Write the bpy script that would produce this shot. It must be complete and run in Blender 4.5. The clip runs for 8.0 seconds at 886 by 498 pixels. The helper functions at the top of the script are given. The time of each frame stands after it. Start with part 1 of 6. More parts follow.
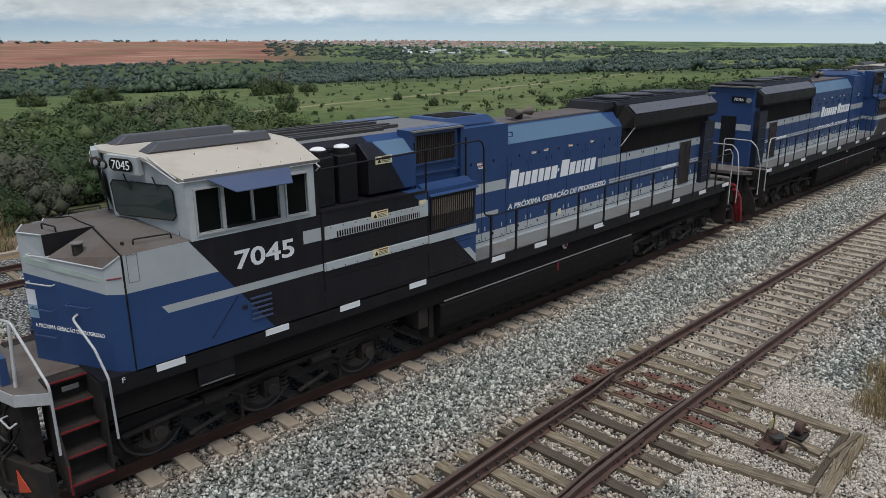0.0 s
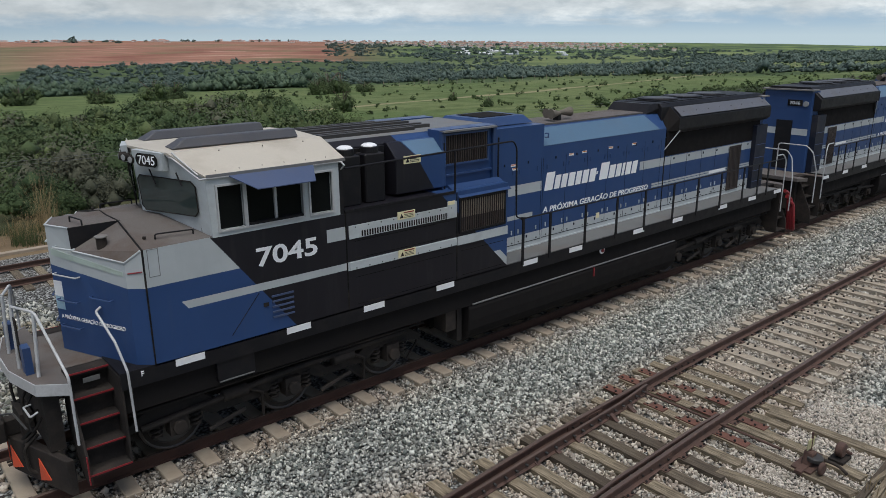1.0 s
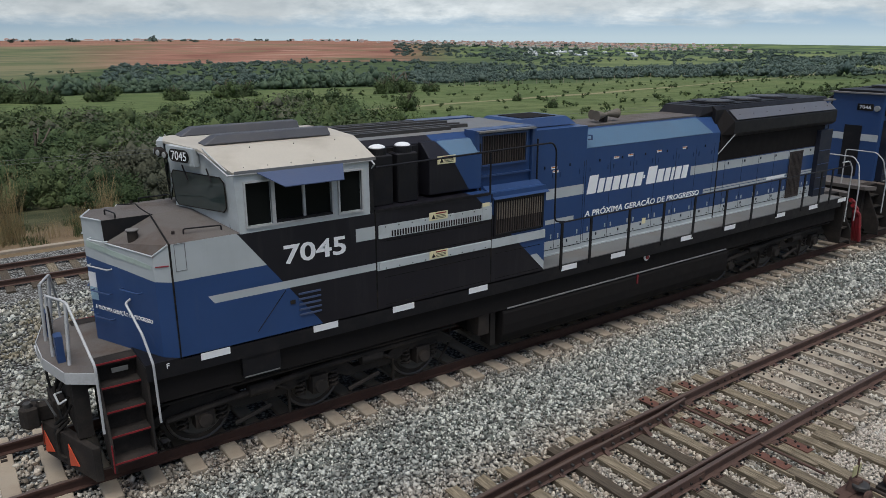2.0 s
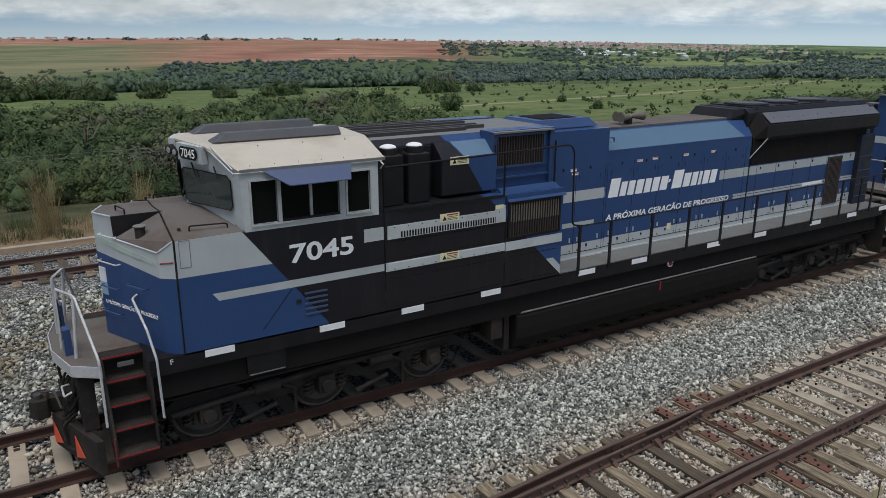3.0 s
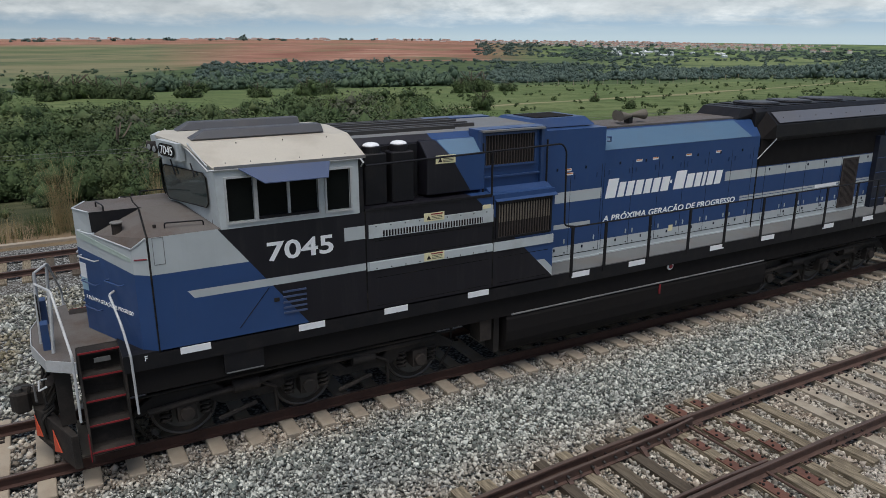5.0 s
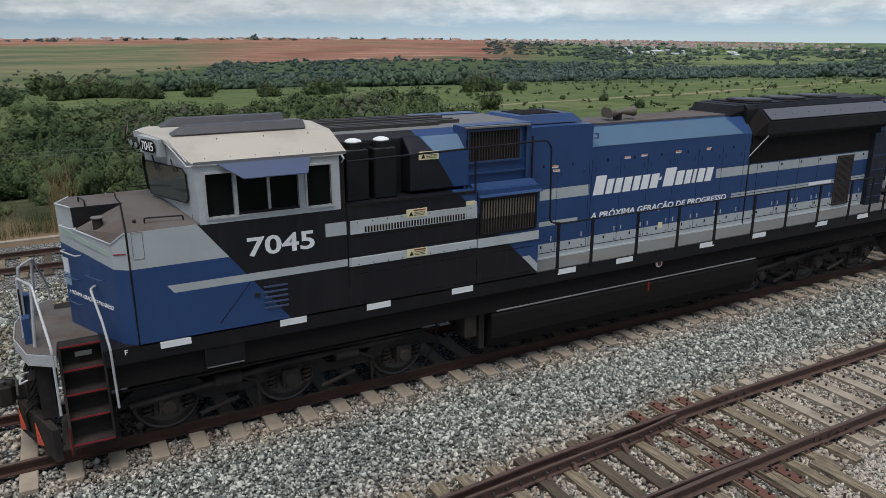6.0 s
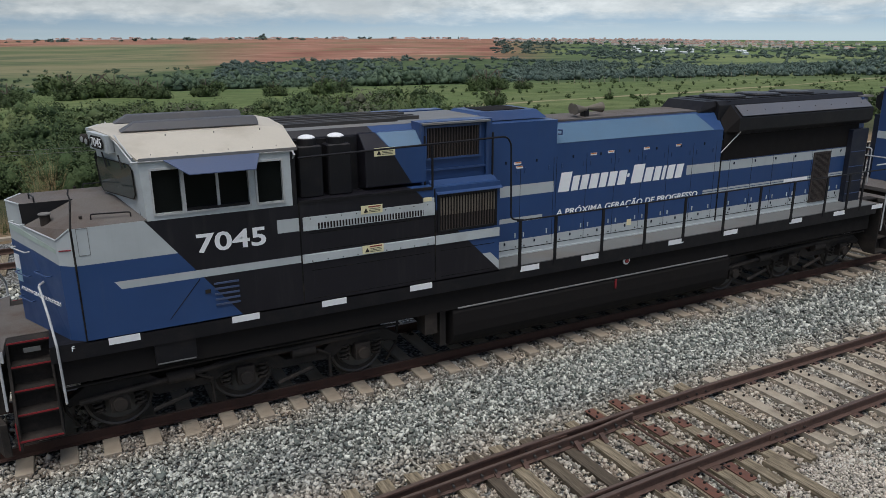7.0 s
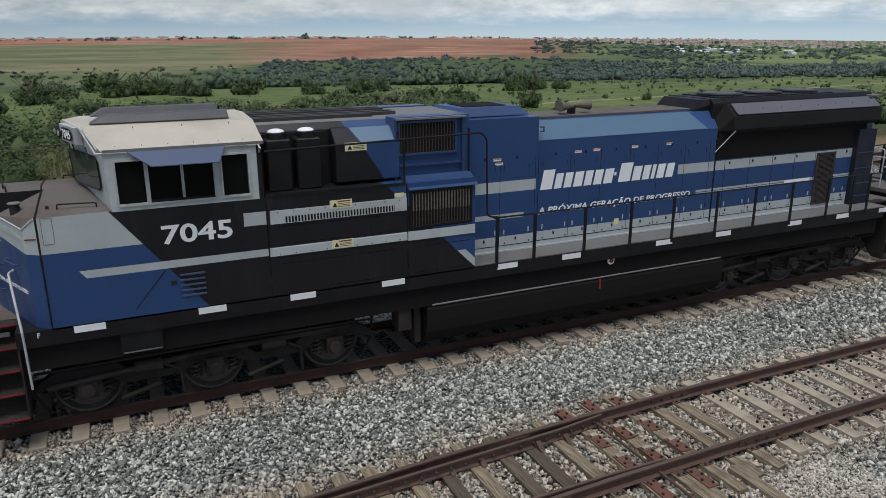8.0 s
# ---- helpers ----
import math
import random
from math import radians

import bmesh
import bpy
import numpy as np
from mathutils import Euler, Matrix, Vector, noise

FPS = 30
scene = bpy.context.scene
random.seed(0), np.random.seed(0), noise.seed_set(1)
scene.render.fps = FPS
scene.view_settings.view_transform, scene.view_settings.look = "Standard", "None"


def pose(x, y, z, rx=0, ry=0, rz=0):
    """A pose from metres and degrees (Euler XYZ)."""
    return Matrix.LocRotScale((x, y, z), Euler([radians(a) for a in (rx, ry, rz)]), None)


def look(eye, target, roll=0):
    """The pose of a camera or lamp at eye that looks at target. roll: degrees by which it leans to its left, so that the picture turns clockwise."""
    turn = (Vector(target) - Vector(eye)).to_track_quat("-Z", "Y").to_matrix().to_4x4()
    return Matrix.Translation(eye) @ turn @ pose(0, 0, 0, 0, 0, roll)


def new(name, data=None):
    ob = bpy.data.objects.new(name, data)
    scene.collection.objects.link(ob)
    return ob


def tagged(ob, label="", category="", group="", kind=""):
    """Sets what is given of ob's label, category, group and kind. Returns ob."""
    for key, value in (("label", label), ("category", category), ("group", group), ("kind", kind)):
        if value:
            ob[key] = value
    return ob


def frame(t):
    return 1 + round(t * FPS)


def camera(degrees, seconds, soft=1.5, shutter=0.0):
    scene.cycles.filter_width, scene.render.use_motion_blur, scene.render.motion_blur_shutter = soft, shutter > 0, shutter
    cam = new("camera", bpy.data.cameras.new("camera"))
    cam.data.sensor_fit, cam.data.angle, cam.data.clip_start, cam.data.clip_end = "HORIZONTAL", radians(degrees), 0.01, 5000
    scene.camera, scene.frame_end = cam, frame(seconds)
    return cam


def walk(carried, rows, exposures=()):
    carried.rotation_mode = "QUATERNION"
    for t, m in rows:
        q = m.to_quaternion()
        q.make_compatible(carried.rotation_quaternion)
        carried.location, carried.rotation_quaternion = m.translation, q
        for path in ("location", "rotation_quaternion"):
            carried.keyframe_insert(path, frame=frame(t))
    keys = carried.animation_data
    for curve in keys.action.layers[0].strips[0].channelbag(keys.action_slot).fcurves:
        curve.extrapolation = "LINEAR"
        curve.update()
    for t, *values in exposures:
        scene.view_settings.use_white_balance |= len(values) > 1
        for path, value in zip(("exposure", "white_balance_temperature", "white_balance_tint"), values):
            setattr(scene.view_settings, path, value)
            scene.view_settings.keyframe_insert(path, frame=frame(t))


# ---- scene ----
cam = camera(62.6, 8.0, soft=0.6)
PATH = [
    (0, (0.0, 0.034, 6.523), (1.35, 1.398, 5.959), -0.5),
    (0.5, (0.245, -0.041, 6.501), (1.557, 1.359, 5.938), -0.5),
    (1, (0.49, -0.116, 6.476), (1.733, 1.347, 5.915), -0.3),
    (1.5, (0.75, -0.203, 6.456), (1.921, 1.318, 5.896), -0.2),
    (2, (1.02, -0.28, 6.449), (2.129, 1.287, 5.889), -0.1),
    (3.5, (1.818, -0.507, 6.433), (2.797, 1.144, 5.872), 0.1),
    (4, (2.043, -0.556, 6.422), (3.003, 1.107, 5.861), 0.0),
    (4.5, (2.209, -0.627, 6.411), (3.156, 1.043, 5.85), -0.0),
    (6, (2.732, -0.955, 6.346), (3.641, 0.735, 5.783), -0.1),
    (6.5, (3.07, -1.135, 6.326), (3.972, 0.558, 5.761), -0.2),
    (7, (3.521, -1.334, 6.288), (4.41, 0.366, 5.723), -0.3),
    (7.5, (4.021, -1.568, 6.243), (4.876, 0.15, 5.678), -0.2),
    (8, (4.558, -1.798, 6.212), (5.355, -0.053, 5.646), -0.2),
]
walk(cam, [(t, look(eye, target, roll)) for t, eye, target, roll in PATH])

# ---- world, sun ----
world = bpy.data.worlds.new("sky")
scene.world = world
world.use_nodes = True
wn = world.node_tree.nodes
sky = wn.new("ShaderNodeTexSky")
sky.sky_type = "NISHITA"
sky.sun_disc = False
sky.sun_elevation, sky.sun_rotation = radians(72), radians(215)
sky.air_density, sky.dust_density, sky.ozone_density = 1.0, 3.0, 1.0
world.node_tree.links.new(sky.outputs[0], wn["Background"].inputs[0])
wn["Background"].inputs[1].default_value = 0.10
sun = new("sun", bpy.data.lights.new("sun", "SUN"))
sun.data.energy, sun.data.angle, sun.data.color = 2.22, radians(40), (0.975, 0.975, 0.95)
sun.matrix_world = look((12 - 14, -20, 75), (12, 0, 0))
scene.view_settings.exposure = 0.0


# ---- materials ----
class Nodes:
    """Short forms for building a node tree."""

    def __init__(self, name):
        self.mat = bpy.data.materials.new(name)
        self.mat.use_nodes = True
        self.nt = self.mat.node_tree
        self.bsdf = self.nt.nodes["Principled BSDF"]

    def add(self, kind):
        return self.nt.nodes.new(kind)

    def link(self, a, b):
        self.nt.links.new(a, b)

    def put(self, socket, value):
        if isinstance(value, bpy.types.NodeSocket):
            self.link(value, socket)
        elif isinstance(value, tuple) and len(value) == 3 and socket.type == "RGBA":
            socket.default_value = (*value, 1)
        else:
            socket.default_value = value

    def math(self, op, a, b=0.0, c=0.0):
        n = self.add("ShaderNodeMath")
        n.operation = op
        for i, v in enumerate((a, b, c)):
            self.put(n.inputs[i], v)
        return n.outputs[0]

    def mix(self, fac, a, b, how="MIX"):
        n = self.add("ShaderNodeMix")
        n.data_type, n.blend_type = "RGBA", how
        self.put(n.inputs[0], fac), self.put(n.inputs[6], a), self.put(n.inputs[7], b)
        return n.outputs[2]

    def coords(self, which="Object"):
        return self.add("ShaderNodeTexCoord").outputs[which]

    def noise(self, scale, detail=4.0, vector=None, rough=0.55, stretch=None):
        n = self.add("ShaderNodeTexNoise")
        n.inputs["Scale"].default_value, n.inputs["Detail"].default_value, n.inputs["Roughness"].default_value = scale, detail, rough
        v = vector or self.coords()
        if stretch:
            m = self.add("ShaderNodeMapping")
            m.inputs["Scale"].default_value = stretch
            self.link(v, m.inputs[0])
            v = m.outputs[0]
        self.link(v, n.inputs["Vector"])
        return n.outputs["Fac"]

    def ramp(self, fac, lo, hi, a=0.0, b=1.0):
        n = self.add("ShaderNodeMapRange")
        self.put(n.inputs[0], fac)
        for i, v in zip((1, 2, 3, 4), (lo, hi, a, b)):
            n.inputs[i].default_value = v
        return n.outputs[0]

    def bump(self, height, strength=0.3, distance=0.02):
        n = self.add("ShaderNodeBump")
        n.inputs["Strength"].default_value, n.inputs["Distance"].default_value = strength, distance
        self.put(n.inputs["Height"], height)
        self.link(n.outputs[0], self.bsdf.inputs["Normal"])

    def done(self, color, rough=0.6, metal=0.0, spec=0.5):
        self.put(self.bsdf.inputs["Base Color"], color)
        self.put(self.bsdf.inputs["Roughness"], rough)
        self.put(self.bsdf.inputs["Metallic"], metal)
        self.put(self.bsdf.inputs["Specular IOR Level"], spec)
        return self.mat


def surface(name, color, rough=0.6, metal=0.0, vary=0.25, scale=6.0, dirt=(0.12, 0.10, 0.08), dirty=0.3, grain=40.0, relief=0.15, spec=0.5):
    """A worn surface: colour with broad variation, dirt patches and a fine grain."""
    n = Nodes(name)
    broad, fine = n.noise(scale, 5), n.noise(grain, 3)
    dark = tuple(c * (1 - vary) for c in color)
    light = tuple(min(1, c * (1 + vary)) for c in color)
    base = n.mix(n.ramp(fine, 0.3, 0.7), n.mix(broad, dark, light), n.mix(broad, color, light))
    patch = n.math("MULTIPLY", n.ramp(n.noise(scale * 0.45, 7, rough=0.65), 0.48, 0.68), dirty)
    n.bump(fine, relief, 0.01)
    return n.done(n.mix(patch, base, dirt), n.ramp(broad, 0.3, 0.7, rough * 0.85, min(1, rough * 1.15)), metal, spec)


BLUE, GREY, BLACK = (0.0215, 0.0525, 0.142), (0.44, 0.475, 0.485), (0.0105, 0.010, 0.0145)
OX = 12.4


def livery():
    """Blue, grey and black paint in bands along the body; x along the engine, z up."""
    n = Nodes("livery_paint")
    sep = n.add("ShaderNodeSeparateXYZ")
    n.link(n.coords(), sep.inputs[0])
    x, y, z = n.math("ADD", sep.outputs[0], OX), sep.outputs[1], sep.outputs[2]

    def over(v, lim):
        return n.math("GREATER_THAN", v, lim)

    def under(v, lim):
        return n.math("LESS_THAN", v, lim)

    def both(*fs):
        out = fs[0]
        for f in fs[1:]:
            out = n.math("MULTIPLY", out, f)
        return out

    def band(z0, z1, x0, x1):
        return both(over(z, z0), under(z, z1), over(x, x0), under(x, x1))

    def either(*fs):
        out = fs[0]
        for f in fs[1:]:
            out = n.math("MAXIMUM", out, f)
        return out

    # the black middle: between two slanting edges
    front_edge = n.math("MULTIPLY_ADD", z, -0.766, 4.44 + 0.766 * 3.72)
    low_rear = n.math("MULTIPLY_ADD", z, -1.02, 9.83 + 1.02 * 2.67)
    high_rear = n.math("MULTIPLY_ADD", z, -0.63, 8.15 + 0.63 * 4.85)
    black = either(both(n.math("GREATER_THAN", x, front_edge), n.math("LESS_THAN", x, low_rear), under(z, 3.78)),
                   both(over(x, 6.66), n.math("LESS_THAN", x, high_rear), over(z, 3.78)))
    black = both(black, under(x, 10.42))
    rise = n.math("MULTIPLY_ADD", n.math("MAXIMUM", n.math("SUBTRACT", 1.36, n.math("ABSOLUTE", y)), 0.0), 0.115, 3.21)
    grey_nose = both(n.math("GREATER_THAN", z, n.math("MAXIMUM", n.math("MULTIPLY", rise, under(x, 3.35)), 3.21)), n.math("LESS_THAN", x, front_edge), under(x, 6.6))
    cab_top = both(over(z, 3.735), under(x, 6.66))
    stripe_start = n.math("MULTIPLY_ADD", z, -0.75, 3.93 + 0.75 * 2.9)
    stripes = either(both(band(2.785, 2.905, 3.8, 6.7), n.math("GREATER_THAN", x, stripe_start)), band(2.76, 2.91, 6.7, 10.42),
                     band(3.31, 3.525, 6.33, 6.69), band(3.285, 3.5, 10.42, 12.05), band(3.285, 3.495, 15.64, 21.62),
                     band(2.765, 2.86, 10.7, 11.79), band(2.775, 2.825, 16.2, 21.5), band(2.84, 2.885, 16.2, 21.5),
                     band(1.9, 2.41, 10.42, 21.7))
    corner = both(n.math("GREATER_THAN", x, low_rear), n.math("LESS_THAN", x, n.math("ADD", low_rear, 0.17)), under(x, 10.42), under(z, 2.45))
    blue = n.mix(n.noise(1.3, 5), BLUE, tuple(c * 1.35 for c in BLUE))
    grey = n.mix(n.noise(2.2, 5), tuple(c * 0.82 for c in GREY), tuple(c * 1.08 for c in GREY))
    col = n.mix(black, blue, n.mix(n.noise(2.0, 5), BLACK, (0.014, 0.0135, 0.018)))
    col = n.mix(either(grey_nose, cab_top, stripes, corner), col, grey)
    streak = n.noise(3.0, 6, stretch=(3.0, 3.0, 0.25), rough=0.7)
    col = n.mix(n.math("MULTIPLY", n.ramp(streak, 0.52, 0.8), 0.12), col, (0.12, 0.115, 0.11))
    fine = n.noise(55, 3)
    n.bump(fine, 0.05, 0.004)
    return n.done(col, n.ramp(n.noise(4, 5), 0.3, 0.7, 0.28, 0.46), 0.0, 0.36)


M_LIVERY = livery()
M_BLACK = surface("black_paint", (0.0078, 0.0076, 0.0095), 0.5, vary=0.4, dirt=(0.028, 0.024, 0.022), dirty=0.4, spec=0.28)
M_UNDER = surface("grimy_underframe", (0.023, 0.0205, 0.019), 0.8, vary=0.5, scale=3, dirt=(0.066, 0.052, 0.043), dirty=0.7, relief=0.4, spec=0.14)
M_ROOF = surface("cream_roof_paint", (0.455, 0.42, 0.355), 0.55, vary=0.1, scale=2.2, dirt=(0.26, 0.22, 0.17), dirty=0.4)
M_TREAD = surface("dirty_anti_slip_grey", (0.104, 0.093, 0.086), 0.85, vary=0.28, scale=2.5, dirt=(0.078, 0.054, 0.040), dirty=0.85, grain=120, relief=0.4)
M_ROOFGREY = surface("dusty_roof_grey", (0.145, 0.152, 0.158), 0.75, vary=0.2, scale=2, dirt=(0.16, 0.13, 0.10), dirty=0.6)
M_GREY = surface("grey_paint", GREY, 0.45, vary=0.12, scale=3, dirty=0.25)
M_BLUE = surface("blue_paint", BLUE, 0.42, vary=0.2, scale=2, dirty=0.15)
M_VISOR = surface("blue_visor_paint", (0.05, 0.074, 0.145), 0.5, vary=0.12, scale=3, dirty=0.15)
M_WHITE = surface("white_reflective_tape", (0.78, 0.79, 0.8), 0.4, vary=0.05, dirty=0.08)
M_LETTER = surface("white_lettering", (0.84, 0.85, 0.86), 0.45, vary=0.06, dirty=0.08)
M_YELLOW = surface("warning_label_cream", (0.72, 0.66, 0.41), 0.5, vary=0.1, dirty=0.1)
M_ORANGE = surface("orange_label", (0.62, 0.2, 0.03), 0.5, vary=0.1, dirty=0.1)
M_RED = surface("red_paint", (0.20, 0.011, 0.016), 0.5, vary=0.25, dirt=(0.06, 0.02, 0.02), dirty=0.3)
M_SIGNAL = surface("signal_orange_paint", (0.58, 0.07, 0.025), 0.5, vary=0.25, dirty=0.25)
M_RAILGREY = surface("worn_handrail_paint", (0.42, 0.43, 0.435), 0.4, vary=0.15, scale=10, dirty=0.25)
M_STEEL = surface("worn_steel", (0.10, 0.095, 0.09), 0.5, 0.6, vary=0.3)
M_RUST = surface("rusty_rail_steel", (0.074, 0.041, 0.031), 0.8, vary=0.35, scale=9, dirt=(0.035, 0.022, 0.018), dirty=0.6, relief=0.4)
# Darker copy of the rail rust: shade under the engines put into colour.
M_SHADERUST = surface("shaded_red_rail_rust", (0.046, 0.023, 0.0175), 0.8, vary=0.35, scale=9, dirt=(0.03, 0.017, 0.014), dirty=0.5, relief=0.4, spec=0.3)
M_RAILTOP = surface("rail_head", (0.12, 0.085, 0.07), 0.5, 0.4, vary=0.3, scale=12)
M_RUSTRED = surface("red_rust_plate", (0.115, 0.049, 0.034), 0.85, vary=0.45, scale=9, dirt=(0.045, 0.03, 0.024), dirty=0.75)
M_SEAL = surface("black_rubber", (0.008, 0.008, 0.008), 0.7, vary=0.2, spec=0.15)
M_RECESS = surface("dark_recess", (0.0155, 0.014, 0.0138), 0.85, vary=0.2, dirt=(0.02, 0.017, 0.014), dirty=0.3, spec=0.08)


def glass(name, tint, gloss=0.3):
    n = Nodes(name)
    n.bsdf.inputs["Transmission Weight"].default_value = 0.0
    n.bump(n.noise(2.0, 2), 0.02, 0.01)
    return n.done(n.mix(n.noise(3, 3), tint, tuple(c * 1.6 for c in tint)), 0.08, 0.0, gloss)


# Opaque near-black panes: the unlit cab inside is put into their colour.
M_GLASS = glass("dark_window_pane", (0.006, 0.007, 0.007), 0.12)
M_SCREEN = glass("windscreen_glass", (0.030, 0.042, 0.040), 0.9)
M_LENS = glass("lamp_lens", (0.22, 0.23, 0.23))
M_WING = surface("dusty_black_plate", (0.056, 0.058, 0.066), 0.5, vary=0.2, scale=2, dirty=0.3)
M_WINGPLATE = surface("weathered_wing_plate", (0.10, 0.105, 0.12), 0.45, vary=0.2, scale=2.5, dirty=0.25)
M_TANKEDGE = surface("pale_tank_edge", (0.21, 0.205, 0.20), 0.5, vary=0.3, scale=2, dirty=0.5)
M_RIB = surface("sooty_roof_rib", (0.032, 0.030, 0.029), 0.6, vary=0.4, scale=3, dirt=(0.10, 0.085, 0.07), dirty=0.4)
M_DUSTBAR = surface("dusty_grille_bar", (0.125, 0.108, 0.085), 0.7, vary=0.35, scale=4, dirt=(0.04, 0.03, 0.025), dirty=0.7)
M_RUSTBAR = surface("rusty_grille_bar", (0.036, 0.027, 0.024), 0.8, vary=0.4, scale=4)
M_TYRE = surface("worn_wheel_tyre", (0.058, 0.052, 0.05), 0.55, 0.3, vary=0.3, scale=5, dirty=0.4)
M_NAVY = surface("blue_black_paint", (0.009, 0.013, 0.026), 0.5, vary=0.3, scale=3, dirty=0.2, spec=0.3)
M_SEAM = surface("door_seam_shadow_gap", (0.010, 0.016, 0.032), 0.7, vary=0.2, spec=0.2)
M_WALK = surface("worn_walkway_grey", (0.115, 0.12, 0.12), 0.8, vary=0.2, scale=2, dirt=(0.12, 0.10, 0.085), dirty=0.5)
# Paler blue for the sloping hood shoulder and blower panel.
M_PALEBLUE = surface("pale_blue_paint", (0.088, 0.16, 0.245), 0.45, vary=0.12, scale=2, dirty=0.15)
M_PALE = surface("pale_green_reflective_tape", (0.40, 0.48, 0.43), 0.5, vary=0.08)
M_SKYBLUE = surface("pale_blue_label", (0.30, 0.45, 0.55), 0.5, vary=0.1)
M_DARKSTEEL = surface("dark_worn_steel", (0.035, 0.034, 0.033), 0.6, vary=0.3)


# ---- mesh helpers ----
def mesh_from(name, bm, material):
    me = bpy.data.meshes.new(name)
    bm.normal_update()
    bm.to_mesh(me)
    bm.free()
    me.materials.append(material)
    return me


def part(name, bm, material, parent, label=""):
    """Link a bmesh as one mesh object under a thing or a part."""
    ob = new(name, mesh_from(name, bm, material))
    ob.parent = parent
    return tagged(ob, label)


def thing(name, at, label, category, group="", kind=""):
    ob = new(name)
    ob.empty_display_size = 0.3
    ob.location = at
    return tagged(ob, label, category, group, kind)


def bevelled(bm, width, segments=1):
    if width:
        edges = [e for e in bm.edges if len(e.link_faces) == 2 and e.calc_face_angle(0) > 0.35]
        bmesh.ops.bevel(bm, geom=edges, offset=width, segments=segments, affect="EDGES", clamp_overlap=True)
    return bm


def hexa(bm, p):
    """A six-sided solid from its lower four and upper four corners."""
    v = [bm.verts.new(q) for q in p]
    for f in ((3, 2, 1, 0), (4, 5, 6, 7), (0, 1, 5, 4), (1, 2, 6, 5), (2, 3, 7, 6), (3, 0, 4, 7)):
        bm.faces.new([v[i] for i in f])
    return bm


def box(bm, x0, x1, y0, y1, z0, z1):
    x0, x1, y0, y1 = min(x0, x1), max(x0, x1), min(y0, y1), max(y0, y1)
    return hexa(bm, [(x, y, z) for z in (z0, z1) for x, y in ((x0, y0), (x1, y0), (x1, y1), (x0, y1))])


def solid(x0, x1, y0, y1, z0, z1, bevel=0.01):
    return bevelled(box(bmesh.new(), x0, x1, y0, y1, z0, z1), bevel)


def prism(outline, axis, a, b, bevel=0.0):
    """An outline of points in the plane across the axis, drawn out from a to b."""
    bm = bmesh.new()

    def at(p, q):
        return {"x": (q, *p), "y": (p[0], q, p[1]), "z": (*p, q)}[axis]

    lo, hi = [bm.verts.new(at(p, a)) for p in outline], [bm.verts.new(at(p, b)) for p in outline]
    bm.faces.new(lo[::-1]), bm.faces.new(hi)
    for i in range(len(outline)):
        j = (i + 1) % len(outline)
        bm.faces.new((lo[i], lo[j], hi[j], hi[i]))
    bmesh.ops.recalc_face_normals(bm, faces=bm.faces)
    return bevelled(bm, bevel)


def tube(bm, points, radius, sides=8):
    """A round bar through the points, with mitred corners."""
    pts = [Vector(p) for p in points]
    rings = []
    for i, p in enumerate(pts):
        ways = [(pts[k + 1] - pts[k]).normalized() for k in (i - 1, i) if 0 <= k < len(pts) - 1]
        way = sum(ways, Vector()).normalized()
        stretch = 1 / max(0.5, way.dot(ways[0]))
        side = way.orthogonal().normalized() if not rings else (last - way * last.dot(way)).normalized()
        last = side
        up = way.cross(side)
        rings.append([bm.verts.new(p + radius * stretch * (side * math.cos(a) + up * math.sin(a)))
                      for a in (2 * math.pi * k / sides for k in range(sides))])
    for r, s in zip(rings, rings[1:]):
        for k in range(sides):
            j = (k + 1) % sides
            bm.faces.new((r[k], r[j], s[j], s[k]))
    bm.faces.new(rings[0][::-1]), bm.faces.new(rings[-1])
    return bm


def bar(points, radius, sides=8):
    return tube(bmesh.new(), points, radius, sides)


def rounded(points, r=0.08, n=3):
    """A polyline with its inner corners rounded."""
    p = [Vector(q) for q in points]
    out = [p[0]]
    for a, b, c in zip(p, p[1:], p[2:]):
        u, v = (a - b), (c - b)
        d = min(r, u.length * 0.45, v.length * 0.45)
        s, e = b + u.normalized() * d, b + v.normalized() * d
        for k in range(n + 1):
            t = k / n
            out.append(s * (1 - t) ** 2 + b * 2 * t * (1 - t) + e * t ** 2)
    return out + [p[-1]]


def drum(centre, axis, radius, length, sides=24, bevel=0.0):
    turn = Vector((0, 0, 1)).rotation_difference(Vector(axis)).to_matrix().to_4x4()
    bm = bmesh.new()
    bmesh.ops.create_cone(bm, cap_ends=True, segments=sides, radius1=radius, radius2=radius, depth=length, matrix=Matrix.Translation(centre) @ turn)
    return bevelled(bm, bevel)


def words(name, text, size, material, parent, m, width=None, label="", lean=0.0, bold=0.0):
    """Lettering in the built-in font, as a mesh a few millimetres thick."""
    cu = bpy.data.curves.new(name, "FONT")
    cu.body, cu.size, cu.extrude, cu.offset, cu.shear = text, size, 0.003, bold, lean
    cu.resolution_u = 3
    tmp = new(name + "_source", cu)
    bpy.context.view_layer.update()
    me = bpy.data.meshes.new_from_object(tmp.evaluated_get(bpy.context.evaluated_depsgraph_get()))
    bpy.data.objects.remove(tmp)
    xs = [v.co.x for v in me.vertices]
    lo, wide = min(xs), max(xs) - min(xs)
    k = (width / wide) if width else 1.0
    for v in me.vertices:
        v.co.x = (v.co.x - lo - wide / 2) * k
    me.materials.clear()
    me.materials.append(material)
    ob = new(name, me)
    ob.parent = parent
    ob.matrix_local = m
    return tagged(ob, label)


# ---- the diesel locomotive ----
def X(x):
    return x - OX


CL = 11.12      # centre line of its track
W, H = 1.51, 0.87  # half widths of sill and engine hood


